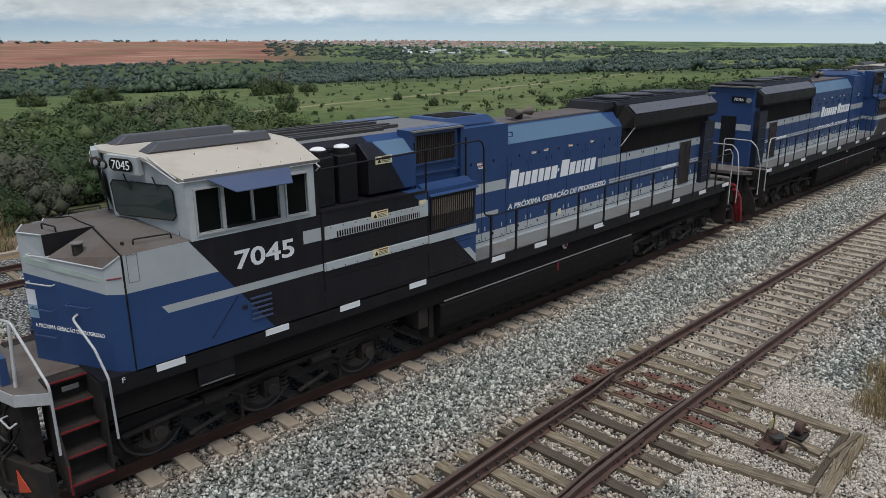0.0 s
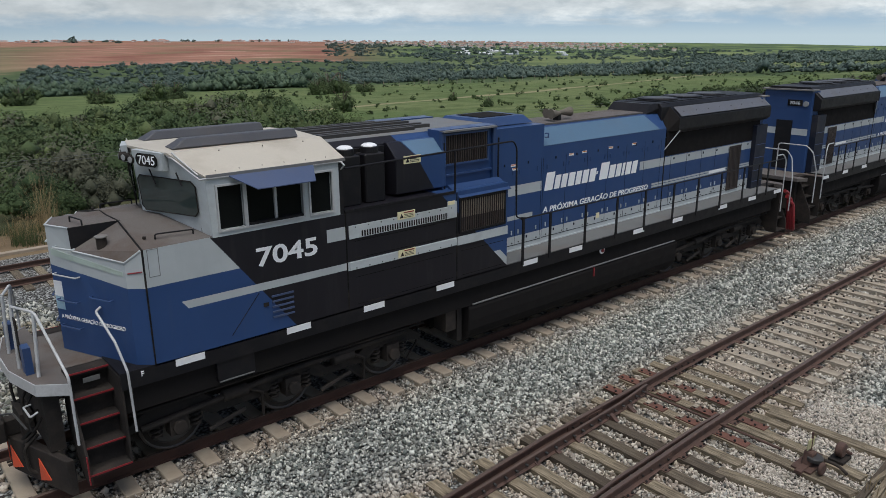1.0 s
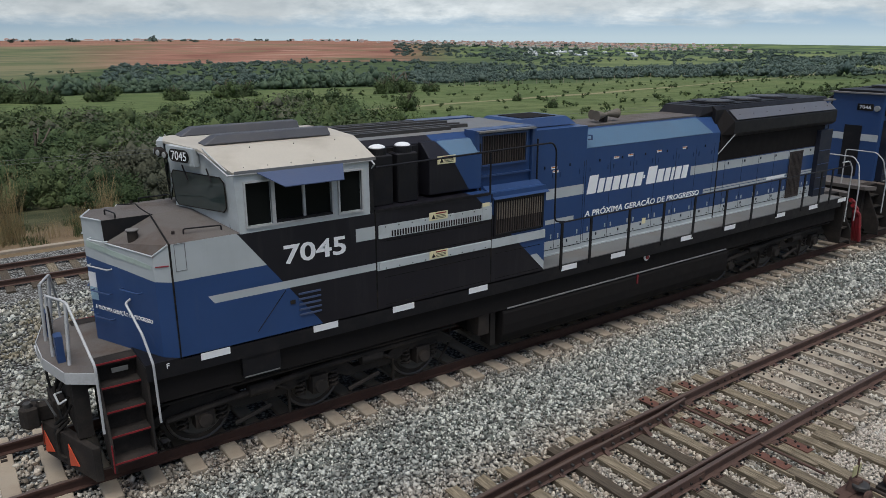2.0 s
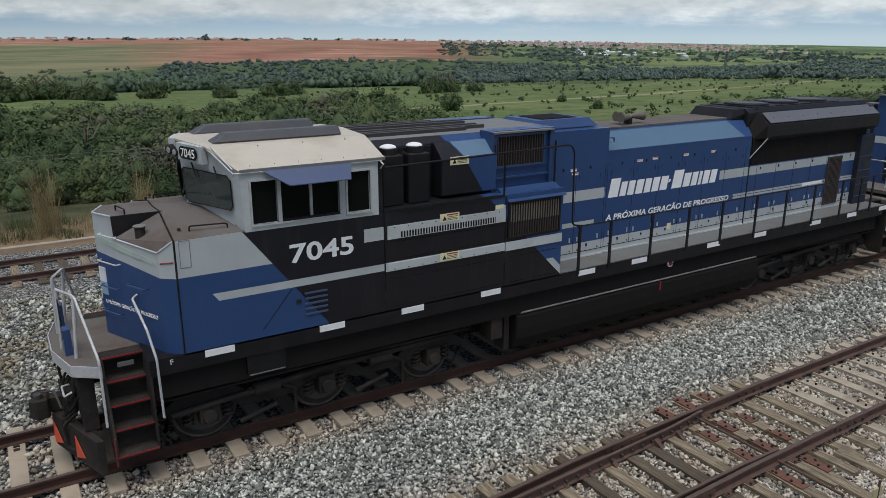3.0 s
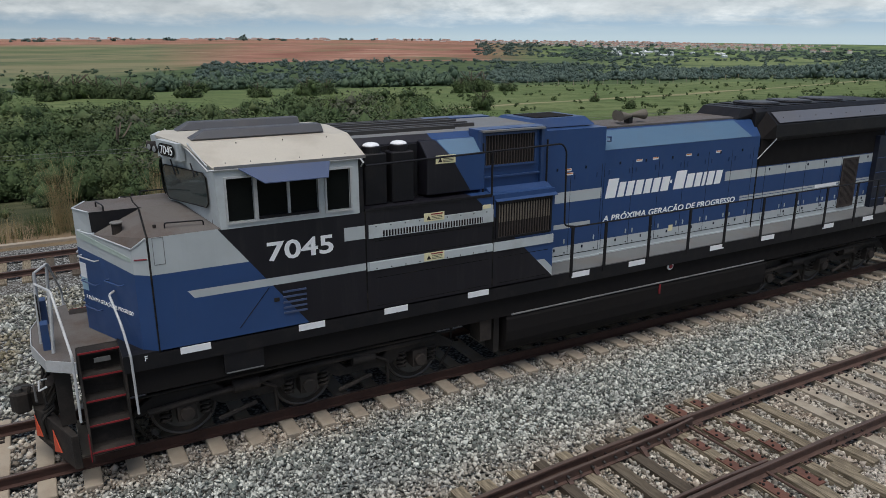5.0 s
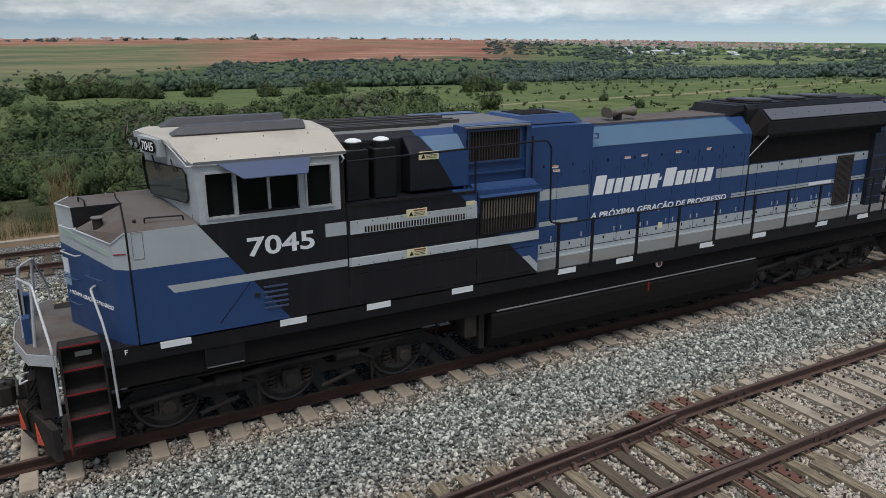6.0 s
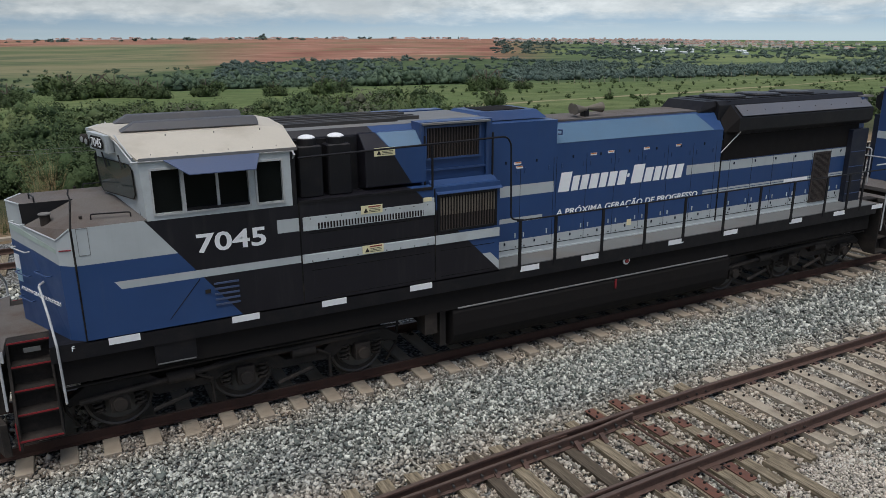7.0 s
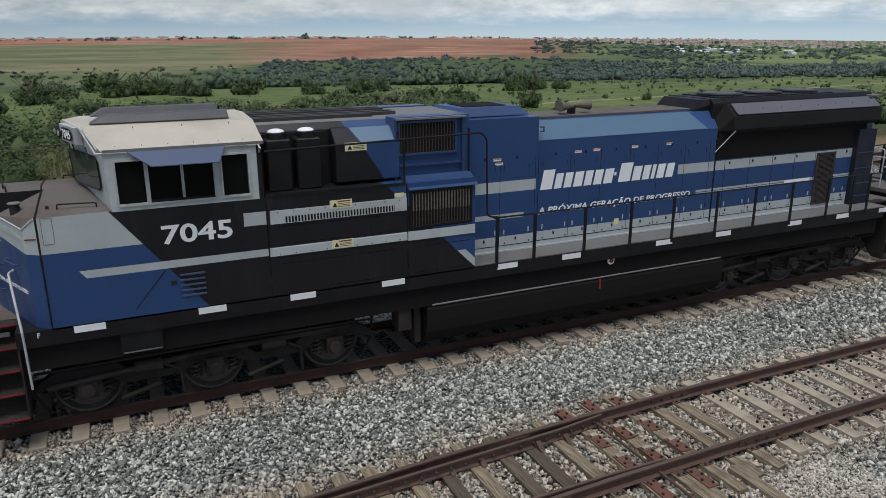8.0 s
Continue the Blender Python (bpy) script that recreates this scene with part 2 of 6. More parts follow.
def shell(faces):
    """A mesh from faces given as point lists; equal points are merged."""
    bm = bmesh.new()
    seen = {}
    for f in faces:
        vs = []
        for p in f:
            key = tuple(round(c, 4) for c in p)
            if key not in seen:
                seen[key] = bm.verts.new(p)
            vs.append(seen[key])
        bm.faces.new(vs)
    bmesh.ops.recalc_face_normals(bm, faces=bm.faces)
    return bm


def both_sides(faces):
    return faces + [[(x, -y, z) for x, y, z in f] for f in faces]


def wheel_part(parent, x, s):
    axle = Vector((X(x), s * 0.82, 0.865))
    w = part("wheel", drum(axle, (0, 1, 0), 0.52, 0.13, 36, 0.015), M_UNDER, parent)
    rim = bmesh.new()
    bmesh.ops.create_cone(rim, cap_ends=True, segments=36, radius1=0.40, radius2=0.36, depth=0.05,
                          matrix=Matrix.Translation(axle + Vector((0, s * 0.085, 0))) @ pose(0, 0, 0, -90 * s, 0, 0))
    part("hub_disc", rim, M_DARKSTEEL, w)
    ring = bmesh.new()
    tube(ring, [axle + Vector((0.485 * math.cos(t), s * 0.062, 0.485 * math.sin(t))) for t in np.linspace(0, 2 * math.pi, 37)], 0.024, 5)
    part("tyre", ring, M_TYRE, w, "worn dark steel wheel tyre")


def bogie_parts(parent, axles, s):
    a, b, c = axles
    y0, y1 = s * 0.98, s * 1.12
    top = [(a - 0.75, 1.02), (a - 0.45, 1.22), (a + 0.45, 1.22), (a + 0.7, 1.02), (b - 0.7, 0.98), (b - 0.45, 1.2), (b + 0.45, 1.2),
           (b + 0.7, 0.98), (c - 0.7, 1.02), (c - 0.45, 1.22), (c + 0.45, 1.22), (c + 0.75, 1.02)]
    low = [(c + 0.7, 0.92), (c + 0.3, 1.0), (c - 0.3, 1.0), (c - 0.55, 0.84), (b + 0.55, 0.84), (b + 0.3, 0.98), (b - 0.3, 0.98), (b - 0.55, 0.84),
           (a + 0.55, 0.84), (a + 0.3, 1.0), (a - 0.3, 1.0), (a - 0.7, 0.92)]
    part("side_frame", prism([(X(x), z) for x, z in top + low], "y", min(y0, y1), max(y0, y1), 0.012), M_UNDER, parent)
    for x in axles:
        wheel_part(parent, x, s)
        part("axle_box", solid(X(x) - 0.14, X(x) + 0.14, s * 1.0, s * 1.22, 0.74, 1.05, 0.03), M_UNDER, parent)
        part("axle_cap", drum((X(x), s * 1.25, 0.87), (0, 1, 0), 0.11, 0.08, 16, 0.01), M_UNDER, parent)
        for k in (-1, 1):
            sp = bmesh.new()
            helix = [(X(x) + k * 0.3 + 0.075 * math.cos(t), s * 1.08 + 0.075 * math.sin(t), 0.72 + 0.32 * t / (8 * math.pi))
                     for t in np.linspace(0, 8 * math.pi, 40)]
            part("coil_spring", tube(sp, helix, 0.02, 5), M_UNDER, parent)
    for x in ((a + b) / 2, (b + c) / 2):
        part("brake_cylinder", drum((X(x) - 0.05, s * 1.2, 1.12), (1, 0, 0), 0.10, 0.42, 14, 0.015), M_UNDER, parent)
        part("brake_lever", bar([(X(x) + 0.18, s * 1.2, 1.1), (X(x) + 0.42, s * 1.16, 0.95), (X(x) + 0.45, s * 1.1, 0.5)], 0.028, 6), M_UNDER, parent)
        part("damper", bar([(X(x) - 0.5, s * 1.18, 0.62), (X(x) + 0.1, s * 1.2, 0.78)], 0.04, 8), M_UNDER, parent)
    part("equaliser_beam", bar([(X(a - 0.55), s * 1.2, 1.0), (X(b) - 0.1, s * 1.22, 1.2), (X(c + 0.3), s * 1.2, 1.22)], 0.05, 8), M_UNDER, parent)
    part("brake_pipe", bar([(X(a - 0.7), s * 1.25, 1.30), (X(b), s * 1.27, 1.33), (X(c + 0.7), s * 1.25, 1.30)], 0.022, 6), M_UNDER, parent)
    part("sand_pipe", bar([(X(a - 0.8), s * 1.0, 1.5), (X(a - 0.75), s * 0.95, 0.8), (X(a - 0.6), s * 0.84, 0.45)], 0.025, 6), M_UNDER, parent)
    part("sand_pipe", bar([(X(c + 0.8), s * 1.0, 1.5), (X(c + 0.75), s * 0.95, 0.8), (X(c + 0.6), s * 0.84, 0.45)], 0.025, 6), M_UNDER, parent)


def end_steps(parent, x0, x1, s, outer):
    """A recessed stair of five treads at one corner; outer: -1 at the front end, 1 at the rear."""
    rise = [(0.66, 0.75), (1.0, 1.1), (1.3, 1.42), (1.62, 1.74), (1.94, 2.06)]
    for k, (lo, hi) in enumerate(rise):
        d = 1.52 - 0.13 * k
        step = part("step", solid(X(x0), X(x1), s * (d - 0.26), s * d, hi - 0.045, hi, 0.006), M_UNDER, parent)
        part("nosing", solid(X(x0) + 0.002, X(x1) - 0.002, s * (d + 0.001), s * (d + 0.01), hi - 0.022, hi + 0.003, 0), M_RED if outer < 0 else M_UNDER, step, "red painted step edge" if outer < 0 else "")
        if k < 4:
            part("riser", solid(X(x0), X(x1), s * (d - 0.27), s * (d - 0.255), hi, hi + 0.28, 0), M_UNDER, step)
    if outer < 0:
        part("step_plate", solid(X(x0) + 0.2, X(x0) + 0.42, s * 0.995, s * 1.005, 1.88, 1.95, 0.004), M_WALK, parent, "pale plate under the top step edge")
        part("stair_edge", solid(X(x0) - 0.024, X(x0) - 0.008, s * 1.52, s * 1.545, 0.62, 1.05, 0.003), M_RED, parent, "red painted stair edge")
    edge = x0 if outer < 0 else x1
    inner = x1 if outer < 0 else x0
    part("stair_side", prism([(s * 1.53, 0.6), (s * 1.5, 1.0), (s * 1.0, 2.04), (s * 0.75, 2.04), (s * 0.75, 1.2), (s * 1.2, 0.6)], "x",
                             X(edge) - 0.02, X(edge) + 0.02, 0.005), M_UNDER, parent)
    part("stair_side", prism([(s * 1.505, 0.7), (s * 1.505, 2.04), (s * 0.75, 2.04), (s * 0.75, 1.2), (s * 1.2, 0.7)], "x",
                             X(inner) - 0.015, X(inner) + 0.015, 0.005), M_UNDER, parent)


def grille(parent, name, x0, x1, d, z0, z1, s, slats, upright=True, material=None, slat_material=None):
    g = part(name, solid(X(x0), X(x1), s * (d - 0.05), s * d, z0, z1, 0.004), M_RECESS, parent)
    t = 0.035
    f = bmesh.new()
    for a, b, c, e in ((x0 - t, x1 + t, z1, z1 + t), (x0 - t, x1 + t, z0 - t, z0), (x0 - t, x0, z0, z1), (x1, x1 + t, z0, z1)):
        box(f, X(a), X(b), s * (d - 0.05), s * (d + 0.025), c, e)
    part("frame", f, material or M_BLACK, g)
    for k in range(slats):
        u = (k + 0.5) / slats
        if upright:
            xx = x0 + (x1 - x0) * u
            sl = solid(X(xx) - 0.008, X(xx) + 0.008, s * d, s * (d + 0.02), z0, z1, 0)
        else:
            zz = z0 + (z1 - z0) * u
            sl = solid(X(x0), X(x1), s * d, s * (d + 0.02), zz - 0.008, zz + 0.008, 0)
        part("slat", sl, slat_material or M_BLACK, g)
    return g


def side_turn(s):
    """Turns flat lettering to stand on the side s, readable from outside."""
    return pose(0, 0, 0, 90, 0, 0 if s < 0 else 180)


def locomotive(number, label):
    loco = thing("diesel_locomotive", (OX, CL, 0), label, "locomotive", "coupled locomotives")
    # underframe and decks
    part("sill", solid(X(2.98), X(21.75), -W, W, 1.83, 2.085, 0.012), M_BLACK, loco)
    outline = [(1.87, -0.35), (2.04, -1.05), (2.40, -1.32), (2.42, -0.76), (3.0, -0.76), (3.0, 0.76), (2.42, 0.76), (2.40, 1.32), (2.04, 1.05), (1.87, 0.35)]
    deck = part("front_deck", prism([(X(x), y) for x, y in outline], "z", 1.95, 2.06, 0.006), M_TREAD, loco)
    for a, b in zip(outline[:3], outline[1:3]):
        for s in (1, -1):
            p, q = Vector((X(a[0]), s * a[1])), Vector((X(b[0]), s * b[1]))
            n = Vector((q - p).yx).normalized() * 0.012
            n = Vector((-abs(n.x), n.y if n.y * p.y > 0 else -n.y))
            part("edge_plate", hexa(bmesh.new(), [(*(p), 1.9), (*(q), 1.9), (*(q + n), 1.9), (*(p + n), 1.9), (*(p), 2.068), (*(q), 2.068), (*(q + n), 2.068), (*(p + n), 2.068)]),
                 M_RAILGREY, deck, "light grey deck edge")
    part("edge_plate", solid(X(1.855), X(1.868), -0.35, 0.35, 1.9, 2.068, 0), M_RAILGREY, deck, "light grey deck edge")
    rear = [(21.75, -W), (22.0, -W), (22.0, -0.76), (22.6, -0.76), (22.6, -1.3), (22.9, -1.1), (22.95, -0.4), (22.95, 0.4), (22.9, 1.1), (22.6, 1.3), (22.6, 0.76), (22.0, 0.76), (22.0, W), (21.75, W)]
    part("rear_deck", prism([(X(x), y) for x, y in rear], "z", 1.95, 2.06, 0.006), M_TREAD, loco)
    part("end_plate", solid(X(2.1), X(2.3), -1.0, 1.0, 1.0, 1.95, 0.01), M_UNDER, loco)
    part("end_plate", solid(X(22.6), X(22.75), -1.0, 1.0, 1.0, 1.95, 0.01), M_UNDER, loco)

    # nose, pointed in plan, with a cut-away at each upper corner
    P0, B, Bb = (X(2.66), 0, 3.95), (X(2.85), 0.42, 3.95), (X(2.86), 0.42, 3.62)
    C, D, E = (X(3.27), 1.36, 3.575), (X(3.45), W, 3.745), (X(3.57), 0.42, 3.95)
    F, G, F0 = (X(4.62), 0.42, 3.95), (X(4.62), W, 3.755), (X(4.62), 0, 3.95)
    b0, b1, b2, b3 = (X(2.66), 0, 2.06), (X(3.27), 1.36, 2.06), (X(3.45), W, 2.06), (X(4.42), W, 2.06)
    G1 = (X(4.42), W, 3.755)
    part("nose", shell(both_sides([[b0, b1, C, Bb, B, P0], [b1, b2, D, C], [b2, b3, G1, D]])), M_LIVERY, loco, "grey over blue painted nose")
    top = part("nose_top", shell(both_sides([[P0, B, E, F, F0], [E, D, G, F], [Bb, C, D, E]])), M_TREAD, loco, "dirty brown-grey anti-slip nose top")
    for s in (-1, 1):
        def m(p):
            return (p[0], s * p[1], p[2])
        part("edge_strip", bar([m(P0), m(B)], 0.014, 6), M_GREY, top)
        part("edge_strip", bar([m(Bb), m(C), m(D)], 0.014, 6), M_GREY, top)
        part("joint", bar([m((X(3.5), 0, 3.953)), m((X(3.52), 0.42, 3.953)), m((X(3.47), W + 0.002, 3.75)), m((X(3.47), W + 0.002, 2.07))], 0.012, 5), M_SEAL, top)
        # Black here is the cut-away's shade, put into the wall colour.
        part("shaded_notch_wall", shell([[m(B), m(Bb), m(E)]]), M_BLACK, top)
        part("filler_cap", drum(m((X(3.17), 0.80, 3.74)), (0, 0, 1), 0.07, 0.2, 18, 0.01), M_UNDER, top)
        part("filler_lid", drum(m((X(3.17), 0.80, 3.85)), (0, 0, 1), 0.09, 0.022, 18, 0.006), M_ROOFGREY, top)
        part("cap_nut", drum(m((X(3.62), 1.2, 3.83)), (0, 0, 1), 0.025, 0.04, 8, 0.004), M_UNDER, top)

        def facet(u, z, out=0.0):
            return m((X(2.66) + 0.409 * u - 0.912 * out, 0.912 * u + 0.409 * out, z))
        strip = [facet(0.05, 3.515, 0.004), facet(1.44, 3.375, 0.004), facet(1.44, 3.44, 0.004), facet(0.05, 3.615, 0.004)]
        part("reflective_strip", hexa(bmesh.new(), [facet(0.05, 3.515), facet(1.44, 3.375), facet(1.44, 3.375, 0.004), facet(0.05, 3.515, 0.004),
                                                    facet(0.05, 3.615), facet(1.44, 3.44), facet(1.44, 3.44, 0.004), facet(0.05, 3.615, 0.004)]), M_PALE, loco, "pale green reflective strip on the nose")
        for u0, u1, z, mat in ((0.18, 0.55, 3.66, M_GREY), (0.09, 0.57, 3.25, M_RAILGREY), (0.1, 0.51, 2.87, M_BLUE), (0.78, 1.19, 3.0, M_BLUE), (0.1, 0.5, 2.47, M_BLUE)):
            part("grab_iron", bar(rounded([facet(u0, z), facet(u0, z, 0.07), facet(u1, z, 0.07), facet(u1, z)], 0.03), 0.011, 6), mat, loco)
        right = Vector(facet(1, 0)) - Vector(facet(0, 0))
        if s > 0:
            right = -right
        away = Vector(facet(0, 0, 1)) - Vector(facet(0, 0))
        mt = Matrix(((*right, 0), (0, 0, 1, 0), (*away, 0), (0, 0, 0, 1))).transposed()
        mt.translation = Vector(facet(0.71, 2.565, 0.004))
        words("slogan_lettering", "A PRÓXIMA GERAÇÃO DE PROGRESSO", 0.085, M_LETTER, loco, mt, 1.28, "small white slogan lettering")
        if s < 0:
            for z0, z1, mat in ((2.90, 3.13, M_WHITE), (2.70, 2.90, M_SKYBLUE)):
                part("notice", hexa(bmesh.new(), [facet(0.0, z0), facet(0.17, z0), facet(0.17, z0, 0.005), facet(0.0, z0, 0.005), facet(0.0, z1), facet(0.17, z1), facet(0.17, z1, 0.005), facet(0.0, z1, 0.005)]), mat, loco, "pale notice on the nose")
        part("grab_iron", bar(rounded([m((X(3.75), 1.25, 3.79)), m((X(3.75), 1.25, 3.87)), m((X(4.27), 1.30, 3.86)), m((X(4.27), 1.30, 3.78))], 0.03), 0.011, 6), M_BLACK, top)
        e0, e1 = Vector(C), Vector((X(3.45), W, 0))
        q0, q1 = [m((e0.x + (e1.x - e0.x) * u, e0.y + (e1.y - e0.y) * u + 0.003, 3.42 + 0.03 * u)) for u in (0.12, 0.95)]
        part("red_stripe", bar([q0, q1], 0.011, 5), M_RED, loco, "thin red stripe on the nose corner")
        hatch = bmesh.new()
        for a, b, c, d in ((3.53, 3.68, 3.735, 3.742), (3.53, 3.68, 3.35, 3.357), (3.53, 3.537, 3.35, 3.742), (3.673, 3.68, 3.35, 3.742)):
            box(hatch, X(a), X(b), s * W, s * (W + 0.005), c, d)
        part("hatch_seam", hatch, M_ROOFGREY, loco)
    part("grab_iron", bar(rounded([(X(2.98), -0.05, 3.95), (X(2.98), -0.05, 4.03), (X(3.05), -0.4, 4.03), (X(3.05), -0.4, 3.95)], 0.03), 0.012, 6), M_BLACK, top)

    # cab
    cab = part("cab", prism([(X(4.42), -W), (X(6.68), -W), (X(6.68), W), (X(4.42), W)], "z", 2.06, 3.735, 0.0), M_LIVERY, loco, "black lower cab with slanted blue and grey bands")
    front = shell(both_sides([[(X(4.03), 0, 3.9), (X(4.47), W - 0.001, 3.72), (X(4.43), W - 0.001, 4.62), (X(4.21), 0.88, 4.90), (X(3.96), 0, 4.945)],
                              [(X(4.47), W - 0.001, 3.72), (X(4.475), W - 0.001, 3.72), (X(4.475), W - 0.001, 4.62), (X(4.43), W - 0.001, 4.62)]]))
    part("cab_front", front, M_GREY, cab, "light grey cab front")
    part("cab_back", prism([(-W + 0.004, 3.735), (W - 0.004, 3.735), (W - 0.004, 4.59), (0.86, 4.86), (-0.86, 4.86), (-W + 0.004, 4.59)], "x", X(6.60), X(6.675), 0.0), M_BLACK, cab)
    part("cab_ceiling", solid(X(4.5), X(6.6), -1.4, 1.4, 4.62, 4.65, 0), M_BLACK, cab)
    part("dashboard", solid(X(4.4), X(4.75), -1.3, 1.3, 3.74, 4.02, 0.03), M_BLACK, cab)
    part("driver_seat", solid(X(5.5), X(5.75), -1.0, -0.6, 3.74, 4.35, 0.05), M_BLACK, cab)
    for s in (-1, 1):
        for a, b in ((4.475, 4.585), (4.965, 5.02), (5.935, 6.07), (6.455, 6.60)):
            part("pillar", solid(X(a), X(b), s * 1.45, s * W, 3.735, 4.62, 0), M_GREY, cab, "light grey window pillar")
        for a, b in ((4.585, 4.965), (5.02, 5.935), (6.07, 6.455)):
            part("window_apron", solid(X(a), X(b), s * 1.45, s * W, 3.735, 3.83, 0), M_GREY, cab, "light grey strip under a window")
            part("window_head", solid(X(a), X(b), s * 1.45, s * W, 4.46, 4.62, 0), M_GREY, cab, "light grey strip over a window")
        for a, b, z0, z1, mull in ((4.585, 4.965, 3.83, 4.46, 0), (5.02, 5.935, 3.83, 4.46, 1), (6.07, 6.455, 3.83, 4.46, 0)):
            win = part("cab_window", solid(X(a), X(b), s * 1.452, s * 1.462, z0, z1, 0), M_GLASS, cab, "dark open cab window")
            fr = bmesh.new()
            t = 0.028
            for p, q, u, v in ((a - t, b + t, z1, z1 + t), (a - t, b + t, z0 - t, z0), (a - t, a, z0, z1), (b, b + t, z0, z1)):
                box(fr, X(p), X(q), s * (W - 0.02), s * (W + 0.025), u, v)
            part("window_frame", bevelled(fr, 0.004), M_RAILGREY, win)
            if mull:
                part("mullion", solid(X(5.47), X(5.51), s * 1.46, s * 1.50, z0, z1, 0.004), M_RAILGREY, win)
                part("sill_rail", solid(X(a), X(b), s * 1.46, s * 1.53, z0, z0 + 0.035, 0.004), M_BLACK, win)
        part("drip_rail", bar([(X(4.33), s * 1.535, 4.595), (X(6.66), s * 1.535, 4.595)], 0.013, 6), M_RAILGREY, cab, "light grey drip rail under the eave")
        part("drip_rail", bar(rounded([(X(4.36), s * 1.525, 4.58), (X(4.20), s * 0.98, 4.84), (X(4.17), s * 0.86, 4.86)], 0.04), 0.012, 6), M_RAILGREY, cab, "light grey drip rail along the roof front")
        visor = [(4.75, 1.53, 4.60), (6.14, 1.53, 4.60), (6.00, 1.83, 4.405), (5.06, 1.83, 4.405)]
        part("sun_visor", hexa(bmesh.new(), [(X(x), s * y, z) for x, y, z in visor] + [(X(x), s * y, z + 0.012) for x, y, z in visor]), M_VISOR, cab, "faded blue sun visor over the cab window")
        # windscreen, set on the slanting front
        def onfront(u, z, out=0.0):
            t = (z - 3.75) / 0.9
            return (X(4.45 - 0.02 * t - (0.46 - 0.0 * t) * (1 - u / W) - 0.9 * out - 0.05 * t * (1 - u / W)), s * (u + 0.35 * out), z)
        corner = [(0.20, 4.00), (0.14, 4.06), (0.14, 4.47), (0.20, 4.53), (1.24, 4.53), (1.32, 4.46), (1.32, 4.10), (1.25, 4.03)]
        pane = bmesh.new()
        pane.faces.new([pane.verts.new(onfront(u, z, 0.022)) for u, z in corner])
        scr = part("windscreen", pane, M_SCREEN, cab)
        part("seal", bar([onfront(u, z, 0.02) for u, z in corner + corner[:1]], 0.009, 6), M_SEAL, scr)
        part("wiper", bar([onfront(0.45, 4.66, 0.04), onfront(0.55, 4.42, 0.05)], 0.012, 5), M_BLACK, cab)
        part("wiper", bar([onfront(1.0, 4.64, 0.04), onfront(1.08, 4.46, 0.05)], 0.012, 5), M_BLACK, cab)
        # number board and headlights over the windscreen
        nb = hexa(bmesh.new(), [onfront(0.22, 4.67, 0.0), onfront(0.82, 4.65, 0.0), onfront(0.82, 4.65, 0.10), onfront(0.22, 4.67, 0.10),
                                onfront(0.22, 4.92, 0.0), onfront(0.82, 4.905, 0.0), onfront(0.82, 4.905, 0.10), onfront(0.22, 4.92, 0.10)])
        nbo = part("number_box", bevelled(nb, 0.012), M_GREY, cab)
        a, b = Vector(onfront(0.26, 4.685, 0.125)), Vector(onfront(0.78, 4.675, 0.125))
        way = (b - a).normalized()
        up = Vector((0, 0, 1))
        out = way.cross(up) if s < 0 else up.cross(way)
        if out.x > 0:
            out = -out
        plate = bmesh.new()
        n = 20
        ring = []
        for k in range(n):
            t = 2 * math.pi * k / n
            cx, cz = math.cos(t), math.sin(t)
            ring.append((a + b) / 2 + up * 0.108 + way * (0.145 * (1 if cx > 0 else -1) + 0.095 * cx) + up * 0.095 * cz)
        plate.faces.new([plate.verts.new(p) for p in ring])
        part("number_plate_ground", plate, M_SEAL, nbo)
        right = way if way.cross(up).dot(out) > 0 else -way
        mm = Matrix((( *right, 0), (*up, 0), (*out, 0), (0, 0, 0, 1))).transposed()
        mm.translation = (a + b) / 2 + up * 0.045 + out * 0.006
        words("number_lettering", number, 0.185, M_LETTER, nbo, mm, 0.35)
        for k, z in ((0.05, 4.79), (0.19, 4.77)):
            c0, c1 = Vector(onfront(k, z, 0.03)), Vector(onfront(k, z, 0.13))
            part("headlight", drum((c0 + c1) / 2, (c1 - c0).normalized(), 0.062, 0.1, 18, 0.008), M_UNDER, cab)
            part("lens", drum(c1, (c1 - c0).normalized(), 0.046, 0.02, 18, 0.006), M_LENS, cab)
        part("gutter", bar([onfront(0.95, 4.92, 0.02), onfront(1.1, 4.83, 0.03), onfront(1.42, 4.64, 0.03)], 0.012, 5), M_RAILGREY, cab)
    roof = both_sides([[(X(3.92), 0, 4.95), (X(4.16), 0.89, 4.91), (X(6.69), 0.89, 4.91), (X(6.69), 0, 4.95)],
                       [(X(4.16), 0.89, 4.91), (X(4.42), 1.53, 4.63), (X(6.72), 1.53, 4.63), (X(6.69), 0.89, 4.91)]])
    rbm = shell(roof)
    bmesh.ops.solidify(rbm, geom=rbm.faces[:], thickness=0.035)
    roof_ob = part("cab_roof", rbm, M_ROOF, cab, "dirty cream white cab roof")
    for s in (-1, 1):
        part("eave_strip", solid(X(4.44), X(6.71), s * 1.528, s * 1.545, 4.60, 4.645, 0.003), M_ROOFGREY, roof_ob, "grey eave strip")
        for x in (6.63,):
            part("eave_bracket", bar([(X(x), s * 1.53, 4.60), (X(x) + 0.01, s * 1.62, 4.545), (X(x) + 0.01, s * 1.52, 4.47)], 0.011, 5), M_RAILGREY, cab)
        for x in (4.62, 4.98, 5.34, 5.70, 6.06, 6.42):
            part("bolt", drum((X(x), s * 1.44, 4.675), (0, 0, 1), 0.006, 0.018, 7), M_ROOFGREY, roof_ob)
